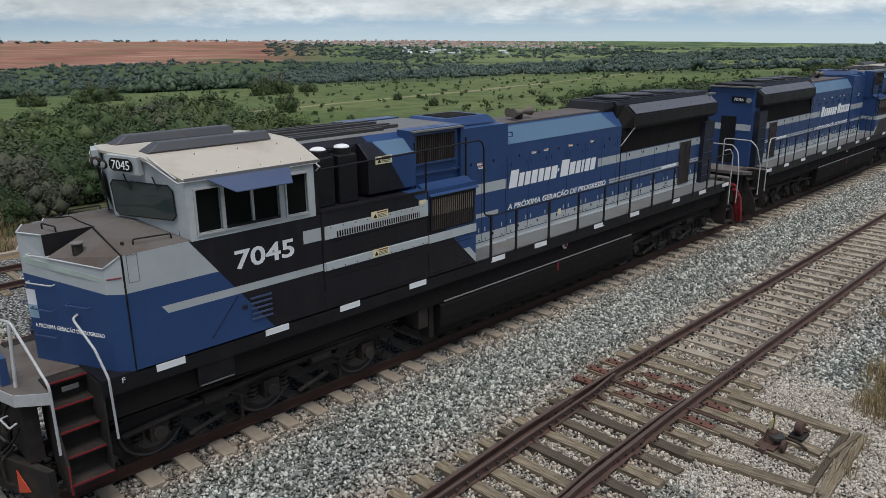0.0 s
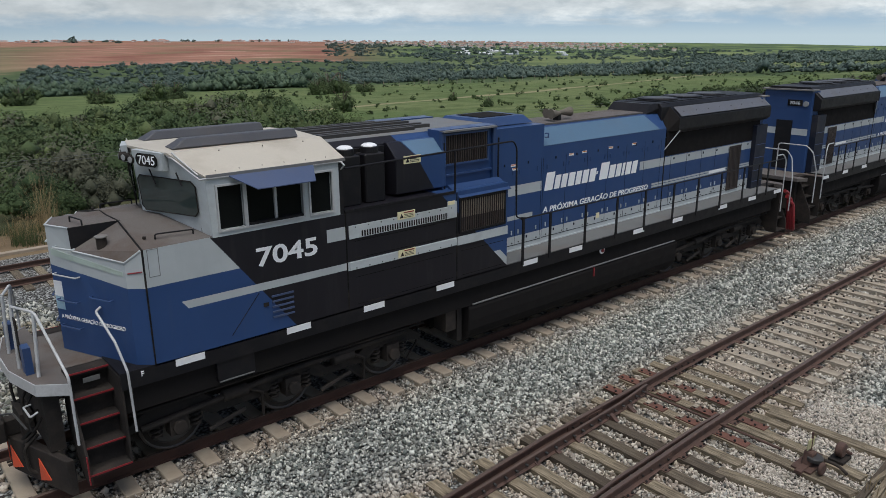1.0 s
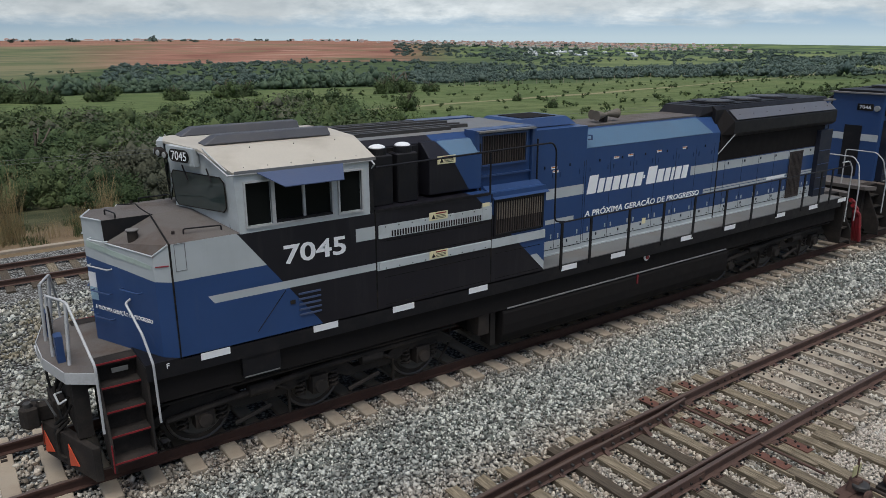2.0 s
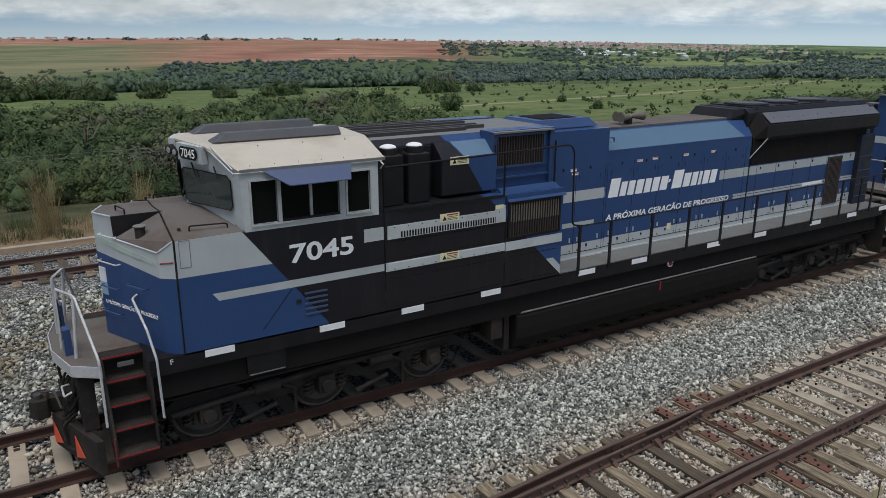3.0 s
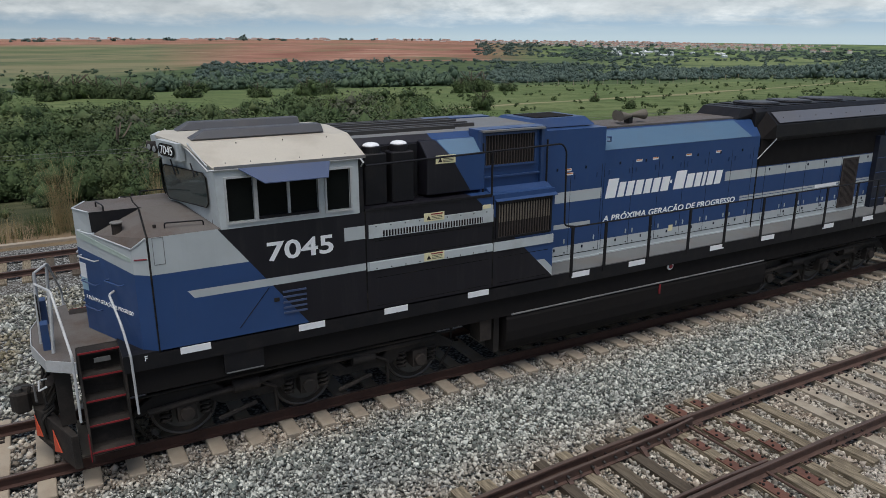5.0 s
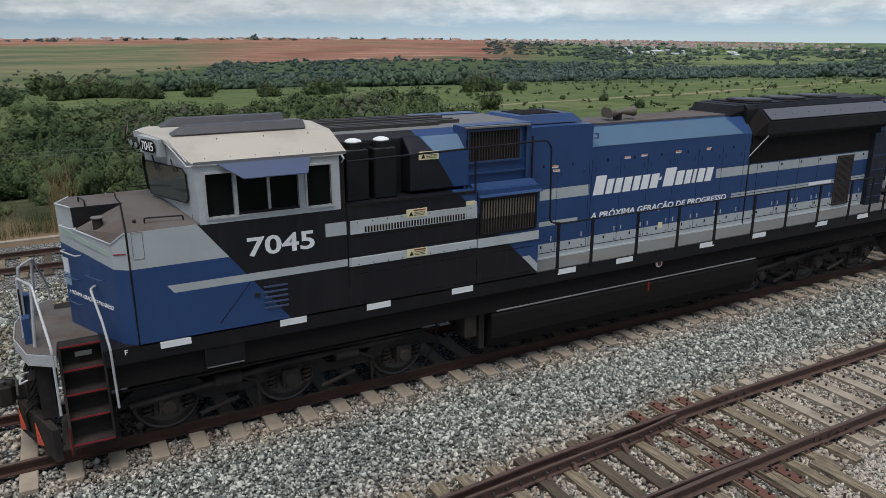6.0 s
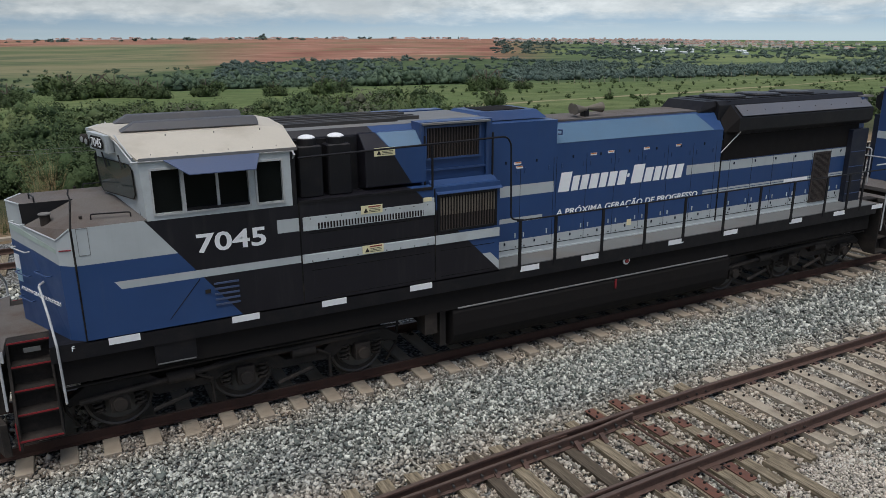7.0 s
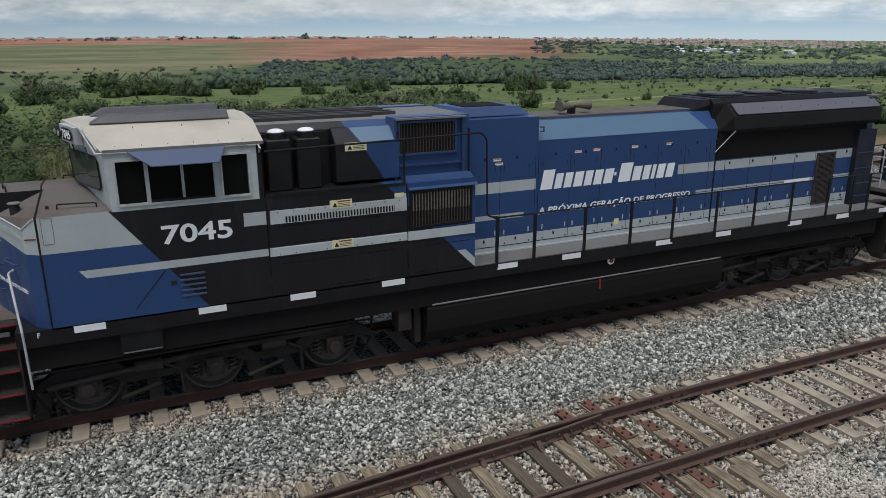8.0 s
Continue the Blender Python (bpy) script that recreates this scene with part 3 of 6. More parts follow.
        for x in (4.9, 5.6, 6.3):
            part("bolt", drum((X(x), s * 0.98, 4.885), (0, 0, 1), 0.008, 0.02, 8), M_STEEL, roof_ob)
        duct = [(X(4.30), s * 0.42, 4.93), (X(6.35), s * 0.42, 4.93), (X(6.35), s * 0.76, 4.93), (X(4.30), s * 0.76, 4.93),
                (X(4.52), s * 0.48, 5.06), (X(6.33), s * 0.48, 5.06), (X(6.33), s * 0.68, 5.06), (X(4.52), s * 0.68, 5.06)]
        dbm = hexa(bmesh.new(), duct)
        bmesh.ops.recalc_face_normals(dbm, faces=dbm.faces)
        part("roof_duct", bevelled(dbm, 0.015), M_WING, cab, "dark grey roof duct cover")

    # lower cabinets behind the cab
    low = part("equipment_cabinet", solid(X(6.69), X(10.41), -W, W, 2.06, 3.765, 0.012), M_LIVERY, loco, "black equipment cabinet with grey stripes")
    upper = part("upper_hood", prism([(-0.87, 3.7), (0.87, 3.7), (0.87, 4.68), (0.75, 4.80), (-0.75, 4.80), (-0.87, 4.68)], "x", X(6.68), X(10.64), 0.01), M_LIVERY, loco)
    part("hood_roof", prism([(-0.76, 4.795), (0.76, 4.795), (0.70, 4.83), (-0.70, 4.83)], "x", X(6.7), X(10.5), 0.0), M_ROOFGREY, loco, "dusty grey hood roof")
    for y in (-0.62, -0.45, -0.2, 0.2, 0.45, 0.62):
        part("roof_rib", solid(X(6.75), X(9.3 if abs(y) < 0.5 else 8.8), y - 0.05, y + 0.05, 4.82, 4.89, 0.012), M_RIB, upper)
    for s in (-1, 1):
        vent = part("vent_strip", solid(X(6.74), X(9.08), s * W, s * (W + 0.018), 3.30, 3.52, 0.004), M_GREY, low, "grey stripe panel with vent slots")
        # Slots are dark plates on the panel, their inner shade put into colour.
        for k in range(38):
            x = 6.98 + k * 0.052
            part("slot", solid(X(x), X(x) + 0.03, s * (W + 0.012), s * (W + 0.0205), 3.31, 3.41, 0), M_RECESS, vent)
        part("stripe_panel", solid(X(6.74), X(9.08), s * W, s * (W + 0.018), 2.765, 2.90, 0.004), M_GREY, low, "grey stripe panel")
        part("stripe_panel", solid(X(9.10), X(10.40), s * W, s * (W + 0.022), 2.75, 2.91, 0.004), M_GREY, low, "grey stripe panel")
        for x in (6.69, 9.09):
            part("door_seam", solid(X(x) - 0.012, X(x) + 0.012, s * (W - 0.002), s * (W + 0.004), 2.1, 3.75, 0), M_SEAL, low)
        for a, b in ((6.85, 9.0), (9.2, 10.3)):
            for z in (2.14, 2.62, 2.95, 3.24):
                part("panel_seam", solid(X(a), X(b), s * (W - 0.002), s * (W + 0.003), z, z + 0.009, 0), M_SEAL, low)
        for k in range(9):
            for x, z in ((6.86 + 0.26 * k, 2.79), (6.86 + 0.26 * k, 3.49)):
                part("panel_bolt", drum((X(x), s * (W + 0.02), z), (0, 1, 0), 0.011, 0.012, 7), M_DARKSTEEL, low)
        part("ledge_lip", solid(X(6.69), X(9.05), s * (W - 0.03), s * (W + 0.012), 3.74, 3.785, 0.005), M_BLACK, low)
        for x, z in ((7.91, 3.53), (7.91, 2.85), (8.30, 4.41)):
            d = W + 0.022 if z < 4 else 1.222
            sign = part("warning_sign", solid(X(x) - 0.19, X(x) + 0.19, s * d, s * (d + 0.006), z - 0.07, z + 0.07, 0.002), M_YELLOW, loco, "cream warning sign with red bars")
            part("sign_bar", solid(X(x) - 0.06, X(x) + 0.16, s * (d + 0.006), s * (d + 0.009), z + 0.035, z + 0.055, 0), M_RED, sign)
            for j in range(3):
                part("sign_bar", solid(X(x) - 0.05, X(x) + 0.15, s * (d + 0.006), s * (d + 0.009), z - 0.045 + j * 0.025, z - 0.037 + j * 0.025, 0), M_UNDER, sign)
            tri = prism([(X(x) - 0.145, z - 0.045), (X(x) - 0.065, z - 0.045), (X(x) - 0.105, z + 0.03)], "y", *sorted((s * (d + 0.006), s * (d + 0.009))))
            part("sign_triangle", tri, M_UNDER, sign)
        # two capped cylinders and a sloping housing on the ledge
        part("filter_back", solid(X(6.74), X(7.9), s * 0.8, s * 0.95, 3.765, 4.66, 0.02), M_BLACK, loco)
        for x in (7.01, 7.50):
            part("filter_housing", bevelled(solid(X(x) - 0.2, X(x) + 0.2, s * 0.85, s * 1.24, 3.765, 4.60, 0.05), 0.02), M_BLACK, loco, "black filter housing on the ledge")
            cy = part("filter_drum", drum((X(x), s * 1.07, 4.60), (0, 0, 1), 0.155, 0.22, 20, 0.015), M_BLACK, loco, "black filter drum with a white cap")
            cap = bmesh.new()
            bmesh.ops.create_uvsphere(cap, u_segments=18, v_segments=8, radius=0.14, matrix=Matrix.Translation((X(x), s * 1.07, 4.705)) @ Matrix.Diagonal((1, 1, 0.4, 1)))
            part("cap", cap, M_WHITE, cy)
        part("blower_housing", prism([(s * 0.8, 3.76), (s * 1.22, 3.82), (s * 1.22, 4.45), (s * 0.95, 4.70), (s * 0.8, 4.70)], "x", X(7.95), X(9.08), 0.012), M_LIVERY, loco)
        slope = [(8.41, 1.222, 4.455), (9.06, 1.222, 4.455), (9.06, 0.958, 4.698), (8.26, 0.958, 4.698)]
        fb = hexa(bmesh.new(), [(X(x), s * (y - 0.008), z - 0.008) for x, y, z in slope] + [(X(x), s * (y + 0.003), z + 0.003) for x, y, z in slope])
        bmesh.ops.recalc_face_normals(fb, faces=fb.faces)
        part("blower_slope", fb, M_PALEBLUE, loco, "light blue sloping panel")
        part("clean_air_box", solid(X(9.0), X(10.46), s * 0.8, s * 1.13, 3.72, 4.84, 0.015), M_LIVERY, loco)
        part("box_post", solid(X(9.0), X(9.06), s * 1.12, s * 1.2, 3.77, 4.82, 0.01), M_BLUE, loco)
        part("box_post", solid(X(10.30), X(10.36), s * 1.12, s * 1.2, 3.77, 4.82, 0.01), M_BLUE, loco)
        part("box_sill", solid(X(9.06), X(10.30), s * 1.12, s * 1.18, 3.99, 4.02, 0.006), M_BLUE, loco)
        part("box_brow", solid(X(9.02), X(10.36), s * 1.10, s * 1.24, 4.80, 4.83, 0.006), M_ROOFGREY, loco, "dusty lip over the upper grille")
        grille(loco, "upper_grille", 9.11, 10.16, 1.165, 4.22, 4.74, s, 18, True, M_BLUE, M_RUSTBAR)
        grille(loco, "lower_grille", 9.17, 10.30, W + 0.006, 3.0, 3.60, s, 20, True, M_BLACK, M_RUSTBAR)
        # Tan overlays on the bars' upper half only, their lit tone put into colour.
        for k in range(20):
            x = 9.17 + 1.13 * (k + 0.5) / 20
            part("lit_bar_top", solid(X(x) - 0.013, X(x) + 0.013, s * (W + 0.027), s * (W + 0.031), 3.27, 3.58, 0), M_DUSTBAR, loco, "dusty tan upper half of a grille bar, as lit")
        part("stripe_end", solid(X(8.86), X(9.07), s * W, s * (W + 0.022), 3.30, 3.60, 0.004), M_GREY, low, "grey bolted end plate")
        part("yellow_tag", solid(X(8.86), X(9.02), s * (W + 0.022), s * (W + 0.026), 3.55, 3.62, 0), M_YELLOW, low, "small yellow tag")
        part("grille_hood", prism([(s * (W - 0.3), 3.78), (s * (W + 0.05), 3.64), (s * (W + 0.07), 3.65), (s * (W - 0.3), 3.84)], "x", X(9.12), X(10.44), 0.004), M_BLUE, loco)
        for x, z0, z1, d in ((9.06, 3.77, 4.62, 1.2), (10.42, 3.77, 4.6, 1.22)):
            part("handrail_post", bar([(X(x), s * d, z0), (X(x), s * d, z1)], 0.02, 6), M_BLACK, loco)
        part("upper_handrail", bar(rounded([(X(6.72), s * W, 4.47), (X(10.53), s * W, 4.55), (X(10.63), s * W, 4.42), (X(10.66), s * W, 3.02), (X(10.95), s * W, 2.97)], 0.09), 0.017, 8), M_BLACK, loco)
        part("handrail_post", bar([(X(9.05), s * W, 3.77), (X(9.05), s * W, 4.5)], 0.02, 6), M_BLACK, loco)
        # side lettering and louvres on the cab side
        words("number_lettering", number, 0.40, M_LETTER, loco, Matrix.Translation((X(5.625), s * (W + 0.004), 3.175)) @ side_turn(s), 1.04, "large white road number", 0.0, 0.008)
        for k in range(5):
            z = 2.30 + k * 0.085
            part("louvre", solid(X(5.30), X(5.67), s * W, s * (W + 0.02), z, z + 0.028, 0.006), M_VISOR, loco)
        part("seam", bar([(X(4.62), s * (W + 0.001), 2.2), (X(5.10), s * (W + 0.001), 2.76)], 0.006, 5), M_SEAL, loco)
        part("latch", solid(X(5.16), X(5.24), s * W, s * (W + 0.015), 2.52, 2.58, 0.01), M_SEAL, loco)
        for x in (3.745, 5.517, 6.98, 8.59, 10.89, 12.33, 14.64, 16.28, 18.45, 20.05, 21.55):
            part("reflector_strip", solid(X(x), X(x) + 0.43, s * W, s * (W + 0.006), 1.965, 2.07, 0.001), M_WHITE, loco, "white reflective strip on the sill")
    words("corner_letter", "F", 0.11, M_LETTER, loco, Matrix.Translation((X(3.28), -W - 0.004, 1.97)) @ side_turn(-1))

    # tall block, engine hood
    part("exhaust_block", solid(X(10.42), X(12.08), -0.9, 0.9, 2.06, 4.70, 0.012), M_LIVERY, loco, "tall blue hood section")
    stack = [(X(10.35), -0.62, 4.72), (X(12.02), -0.62, 4.72), (X(12.02), 0.62, 4.72), (X(10.35), 0.62, 4.72),
             (X(10.55), -0.5, 4.88), (X(11.85), -0.5, 4.88), (X(11.85), 0.5, 4.88), (X(10.55), 0.5, 4.88)]
    part("intake_collar", bevelled(hexa(bmesh.new(), stack), 0.012), M_BLUE, loco)
    # A dark plate on the closed collar stands for the opening's shade.
    part("intake_opening", solid(X(10.75), X(11.65), -0.38, 0.38, 4.875, 4.892, 0.0), M_RECESS, loco)
    prof = [(-H, 2.06), (H, 2.06), (H, 4.225), (0.62, 4.58), (0.3, 4.62), (-0.3, 4.62), (-0.62, 4.58), (-H, 4.225)]
    hood = prism([(y, z) for y, z in prof], "x", X(12.08), X(16.68), 0.01)
    part("engine_hood", hood, M_LIVERY, loco, "blue engine hood with grey bands")
    for s in (-1, 1):
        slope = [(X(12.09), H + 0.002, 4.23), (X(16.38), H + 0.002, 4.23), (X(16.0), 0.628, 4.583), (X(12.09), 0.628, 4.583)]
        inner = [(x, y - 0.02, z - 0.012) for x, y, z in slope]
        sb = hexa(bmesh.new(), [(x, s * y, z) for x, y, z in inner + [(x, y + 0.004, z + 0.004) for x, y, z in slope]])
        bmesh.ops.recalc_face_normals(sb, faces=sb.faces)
        part("hood_slope", sb, M_PALEBLUE, loco, "light blue hood shoulder")
    part("roof_walk", solid(X(12.1), X(16.3), -0.5, 0.5, 4.60, 4.635, 0.0), M_TREAD, loco)
    for s in (-1, 1):
        part("lifting_eye", bar([(X(12.1), s * 0.9, 4.5), (X(12.16), s * 0.95, 4.5), (X(12.16), s * 0.95, 4.42), (X(12.1), s * 0.9, 4.42)], 0.016, 6), M_BLUE, loco)
        doors = [10.5, 11.25, 12.03, 12.12, 12.86, 13.6, 14.33, 15.06, 15.8, 16.5]
        for a in doors:
            part("door_gap", solid(X(a) - 0.004, X(a) + 0.004, s * (0.9 if a < 12.08 else H), s * ((0.9 if a < 12.08 else H) + 0.003), 2.23, 3.98, 0), M_SEAM, loco)
        for a in (10.9, 11.6, 12.5, 13.2, 13.95, 14.7, 15.4, 16.1, 17.1, 17.8, 18.5, 19.2, 20.9):
            d = 0.9 if a < 12.08 else H
            for z in (2.32, 3.92) if a < 16.5 else (2.32, 3.40):
                part("door_latch", solid(X(a), X(a) + 0.026, s * d, s * (d + 0.018), z, z + 0.055, 0.005), M_SEAM, loco)
        for a, z in ((12.95, 3.93), (13.4, 3.94), (14.36, 3.94), (15.27, 3.94), (11.1, 3.90), (11.14, 3.82)):
            d = 0.9 if a < 12.08 else H
            lab = part("small_label", solid(X(a), X(a) + 0.16, s * d, s * (d + 0.004), z, z + 0.05, 0), M_WHITE, loco)
            part("label_stripe", solid(X(a) + 0.01, X(a) + 0.15, s * (d + 0.004), s * (d + 0.006), z + 0.026, z + 0.046, 0), M_ORANGE, lab)
        for a, b, d in ((10.46, 12.06, 0.9), (12.1, 16.66, H), (16.7, 21.04, H)):
            part("band_seam", solid(X(a), X(b), s * d, s * (d + 0.003), 2.215, 2.228, 0), M_SEAL, loco)
            part("band_step", solid(X(a), X(b), s * d, s * (d + 0.022), 2.10, 2.13, 0.004), M_GREY, loco, "grey ledge along the hood foot")
        for a in (16.98, 17.72, 18.44, 19.16, 19.85, 20.56):
            part("door_gap", solid(X(a) - 0.005, X(a) + 0.005, s * H, s * (H + 0.003), 2.23, 3.50, 0), M_SEAM, loco)
        for a in (10.6, 11.15, 11.35, 11.9, 12.24, 12.78, 12.96, 13.5, 13.7, 14.23, 14.43, 14.96, 15.16, 15.7, 15.9, 16.4, 17.06, 17.62, 17.82, 18.34, 18.54, 19.06, 19.26, 19.75, 20.66, 20.95):
            d = 0.9 if a < 12.08 else H
            part("hinge", drum((X(a), s * (d + 0.008), 2.50), (0, 0, 1), 0.013, 0.09, 7), M_GREY, loco)
            part("bolt", drum((X(a) + 0.02, s * (d + 0.006), 2.27), (0, 1, 0), 0.015, 0.014, 7), M_DARKSTEEL, loco)
            if a < 16.5:
                part("hinge", drum((X(a), s * (d + 0.008), 3.78), (0, 0, 1), 0.013, 0.10, 7), M_BLUE, loco)
        part("door_sticker", solid(X(14.02), X(14.14), s * H, s * (H + 0.004), 2.34, 2.47, 0), M_YELLOW, loco, "small yellow sticker on a hood door")
        part("hood_joint", solid(X(16.66), X(16.70), s * H, s * (H + 0.006), 2.10, 3.98, 0.002), M_SEAL, loco)
        # maker's mark as slanted white blocks
        widths = [0.30, 0.19, 0.2, 0.23, 0.2, 0.22, 0.24, 0.06, 0.34, 0.24, 0.2, 0.1, 0.22, 0.22]
        total = sum(widths) + 0.06 * (len(widths) - 1)
        k = 3.32 / total
        pos = 0.0
        for i, wd in enumerate(widths):
            wide = wd * k
            h0, h1 = (3.25, 3.64) if i in (0, 8) else ((3.40, 3.47) if i == 7 else (3.25, 3.55))
            x0 = (12.17 + pos) if s < 0 else (12.17 + 3.32 - pos - wide)
            sh = 0.20 * (h1 - h0) * (1 if s < 0 else -1)
            q = [(X(x0), h0), (X(x0 + wide), h0), (X(x0 + wide) + sh, h1), (X(x0) + sh, h1)]
            ya, yb = sorted((s * H, s * (H + 0.006)))
            part("maker_mark", prism(q, "y", ya, yb), M_LETTER, loco, "white maker's mark, plain slanted blocks")
            pos += wide + 0.06 * k
        words("slogan_lettering", "A PRÓXIMA GERAÇÃO DE PROGRESSO", 0.175, M_LETTER, loco, Matrix.Translation((X(14.09), s * (H + 0.003), 2.77)) @ side_turn(s), 3.9, "white slogan lettering", 0.15, 0.003)
        part("model_mark", solid(X(18.9), X(19.75), s * (H + 0.001), s * (H + 0.006), 2.80, 2.875, 0), M_LETTER, loco, "white plain bar for the model mark")
        # hand rail along the walkway
        posts = [10.87, 11.68, 12.83, 13.95, 15.04, 16.23, 17.34, 18.47, 19.65, 20.49, 21.05]
        for x in posts:
            part("handrail_post", solid(X(x) - 0.03, X(x) + 0.03, s * (W - 0.012), s * (W + 0.012), 2.0, 2.97, 0.004), M_BLACK, loco)
        part("handrail", bar([(X(10.8), s * W, 2.97), (X(21.1), s * W, 2.97), (X(22.05), s * (W - 0.05), 2.95)], 0.017, 8), M_BLACK, loco)
        part("walkway", solid(X(10.42), X(21.7), s * 0.88, s * (W - 0.02), 2.086, 2.098, 0), M_WALK, loco, "grey walkway along the hood")
    # horns
    for dy, dx, ln in ((-0.12, -1, 0.32), (0.08, -1, 0.26), (0.0, 1, 0.4)):
        h = bmesh.new()
        bmesh.ops.create_cone(h, cap_ends=True, segments=14, radius1=0.03, radius2=0.11, depth=ln,
                              matrix=Matrix.Translation((X(13.28) + dx * ln * 0.6, dy - 0.2, 4.80)) @ pose(0, 0, 0, 0, 90 * dx, 0))
        part("horn_trumpet", h, M_DUSTBAR, loco, "worn metal horn trumpet on the roof")
    part("horn_bracket", solid(X(13.23), X(13.33), -0.28, -0.12, 4.62, 4.80, 0.01), M_BLACK, loco)

    # radiator section
    part("rear_hood", solid(X(16.68), X(21.55), -H, H, 2.06, 4.0, 0.008), M_LIVERY, loco, "blue rear hood with grey bands")
    for s in (-1, 1):
        part("radiator_side", solid(X(16.71), X(21.5), s * 0.6, s * (H + 0.006), 3.52, 4.2, 0.0), M_RECESS, loco)
        wing = [(s * 0.6, 4.1), (s * 0.92, 4.08), (s * 1.04, 4.18), (s * 1.04, 4.47), (s * 0.72, 4.74), (s * 0.5, 4.74)]
        part("radiator_wing", prism(wing, "x", X(16.95), X(21.75), 0.012), M_BLACK, loco, "black flared radiator wing")
        part("wing_plate", prism([(s * 1.035, 4.50), (s * 0.78, 4.715), (s * 0.785, 4.728), (s * 1.045, 4.512)], "x", X(17.05), X(21.65), 0.0), M_WINGPLATE, loco, "weathered grey plate on the wing slope")
        for k in range(8):
            part("wing_bolt", drum((X(17.3 + 0.58 * k), s * 0.93, 4.607), (0, 0, 1), 0.012, 0.03, 7), M_STEEL, loco)
        part("wing_strut", bar([(X(16.64), s * (H + 0.015), 3.70), (X(17.02), s * 1.04, 4.16)], 0.012, 6), M_RAILGREY, loco, "pale wing strut")
        grille(loco, "service_door_grille", 19.93, 20.48, H + 0.004, 2.23, 3.42, s, 40, False, M_RUSTBAR, M_RUSTBAR)
        rc = part("rear_cabinet", solid(X(21.12), X(21.74), s * 0.8, s * 1.0, 2.09, 3.95, 0.015), M_NAVY, loco, "blue-black rear cabinet")
        for z in (2.3, 2.62, 3.0, 3.38):
            part("cabinet_bar", solid(X(21.14), X(21.72), s * 1.0, s * 1.01, z, z + 0.018, 0), M_BLUE, rc)
    part("radiator_roof", prism([(-0.74, 4.0), (0.74, 4.0), (0.74, 4.74), (0.66, 4.83), (-0.66, 4.83), (-0.74, 4.74)], "x", X(16.6), X(21.75), 0.01), M_BLACK, loco)
    brow = [(X(16.15), -0.6, 4.6), (X(17.0), -0.66, 4.6), (X(17.0), 0.66, 4.6), (X(16.15), 0.6, 4.6), (X(16.35), -0.56, 4.82), (X(17.0), -0.7, 4.82), (X(17.0), 0.7, 4.82), (X(16.35), 0.56, 4.82)]
    part("radiator_brow", hexa(bmesh.new(), brow), M_BLACK, loco)
    for s in (-1, 1):
        a1, a2 = (X(16.70), s * 0.868, 4.15), (X(16.70), s * 0.62, 4.60)
        b = [(X(16.96), s * y, z) for y, z in ((0.9, 4.08), (1.04, 4.18), (1.04, 4.47), (0.72, 4.74))]
        ck = shell([[a1, b[0], b[1]], [a1, b[1], b[2]], [a1, b[2], b[3]], [a1, b[3], a2], [(X(16.70), s * 0.868, 3.55), b[0], a1]])
        bmesh.ops.solidify(ck, geom=ck.faces[:], thickness=0.02)
        part("radiator_front", ck, M_RECESS, loco, "black slanting radiator front")
    for x in (17.5, 18.7, 19.9):
        f = part("radiator_fan", drum((X(x), 0, 4.86), (0, 0, 1), 0.52, 0.06, 28, 0.01), M_BLACK, loco)
        part("fan_guard", drum((X(x), 0, 4.895), (0, 0, 1), 0.40, 0.01, 28), M_WING, f)
        part("fan_deck", solid(X(x) - 0.58, X(x) + 0.58, -0.6, 0.6, 4.825, 4.85, 0.006), M_BLACK, f)
    part("end_wall", prism([(X(21.5), -H), (X(21.85), -0.78), (X(21.85), 0.78), (X(21.5), H)], "z", 2.06, 4.72, 0.01), M_LIVERY, loco, "blue rear end wall with a grey band")
    part("end_band", solid(X(21.852), X(21.858), -0.76, 0.76, 3.285, 3.495, 0), M_GREY, loco)
    part("end_door", solid(X(21.852), X(21.875), -0.28, 0.25, 2.15, 3.75, 0.01), M_BLACK, loco)
    part("end_number_ground", solid(X(21.852), X(21.87), 0.02, 0.5, 4.22, 4.42, 0.02), M_SEAL, loco)
    words("number_lettering", number, 0.15, M_LETTER, loco, Matrix.Translation((X(21.874), 0.26, 4.27)) @ pose(0, 0, 0, 90, 0, 90), 0.34)
    part("end_lamp", drum((X(21.88), 0.62, 4.3), (1, 0, 0), 0.09, 0.06, 18, 0.01), M_LENS, loco)
    part("end_roof", solid(X(21.5), X(21.95), -0.85, 0.85, 4.72, 4.76, 0.01), M_ROOFGREY, loco)

    # bogies, tank, under gear
    for axles in ((3.79, 5.72, 7.78), (17.1, 19.15, 21.1)):
        for s in (-1, 1):
            bogie_parts(loco, axles, s)
        part("bolster", solid(X(axles[0] - 0.5), X(axles[2] + 0.5), -0.85, 0.85, 1.0, 1.7, 0.03), M_UNDER, loco)
        for x in axles:
            part("axle", drum((X(x), 0, 0.865), (0, 1, 0), 0.1, 1.6, 12), M_UNDER, loco)
    tank = [(-1.2, 0.62), (1.2, 0.62), (1.33, 0.74), (1.40, 0.9), (1.42, 1.1), (1.42, 1.36), (1.36, 1.41), (-1.36, 1.41), (-1.42, 1.36), (-1.42, 1.1), (-1.40, 0.9), (-1.33, 0.74)]
    part("fuel_tank", prism(tank, "x", X(9.5), X(16.7), 0.02), M_RECESS, loco, "black fuel tank between the bogies")
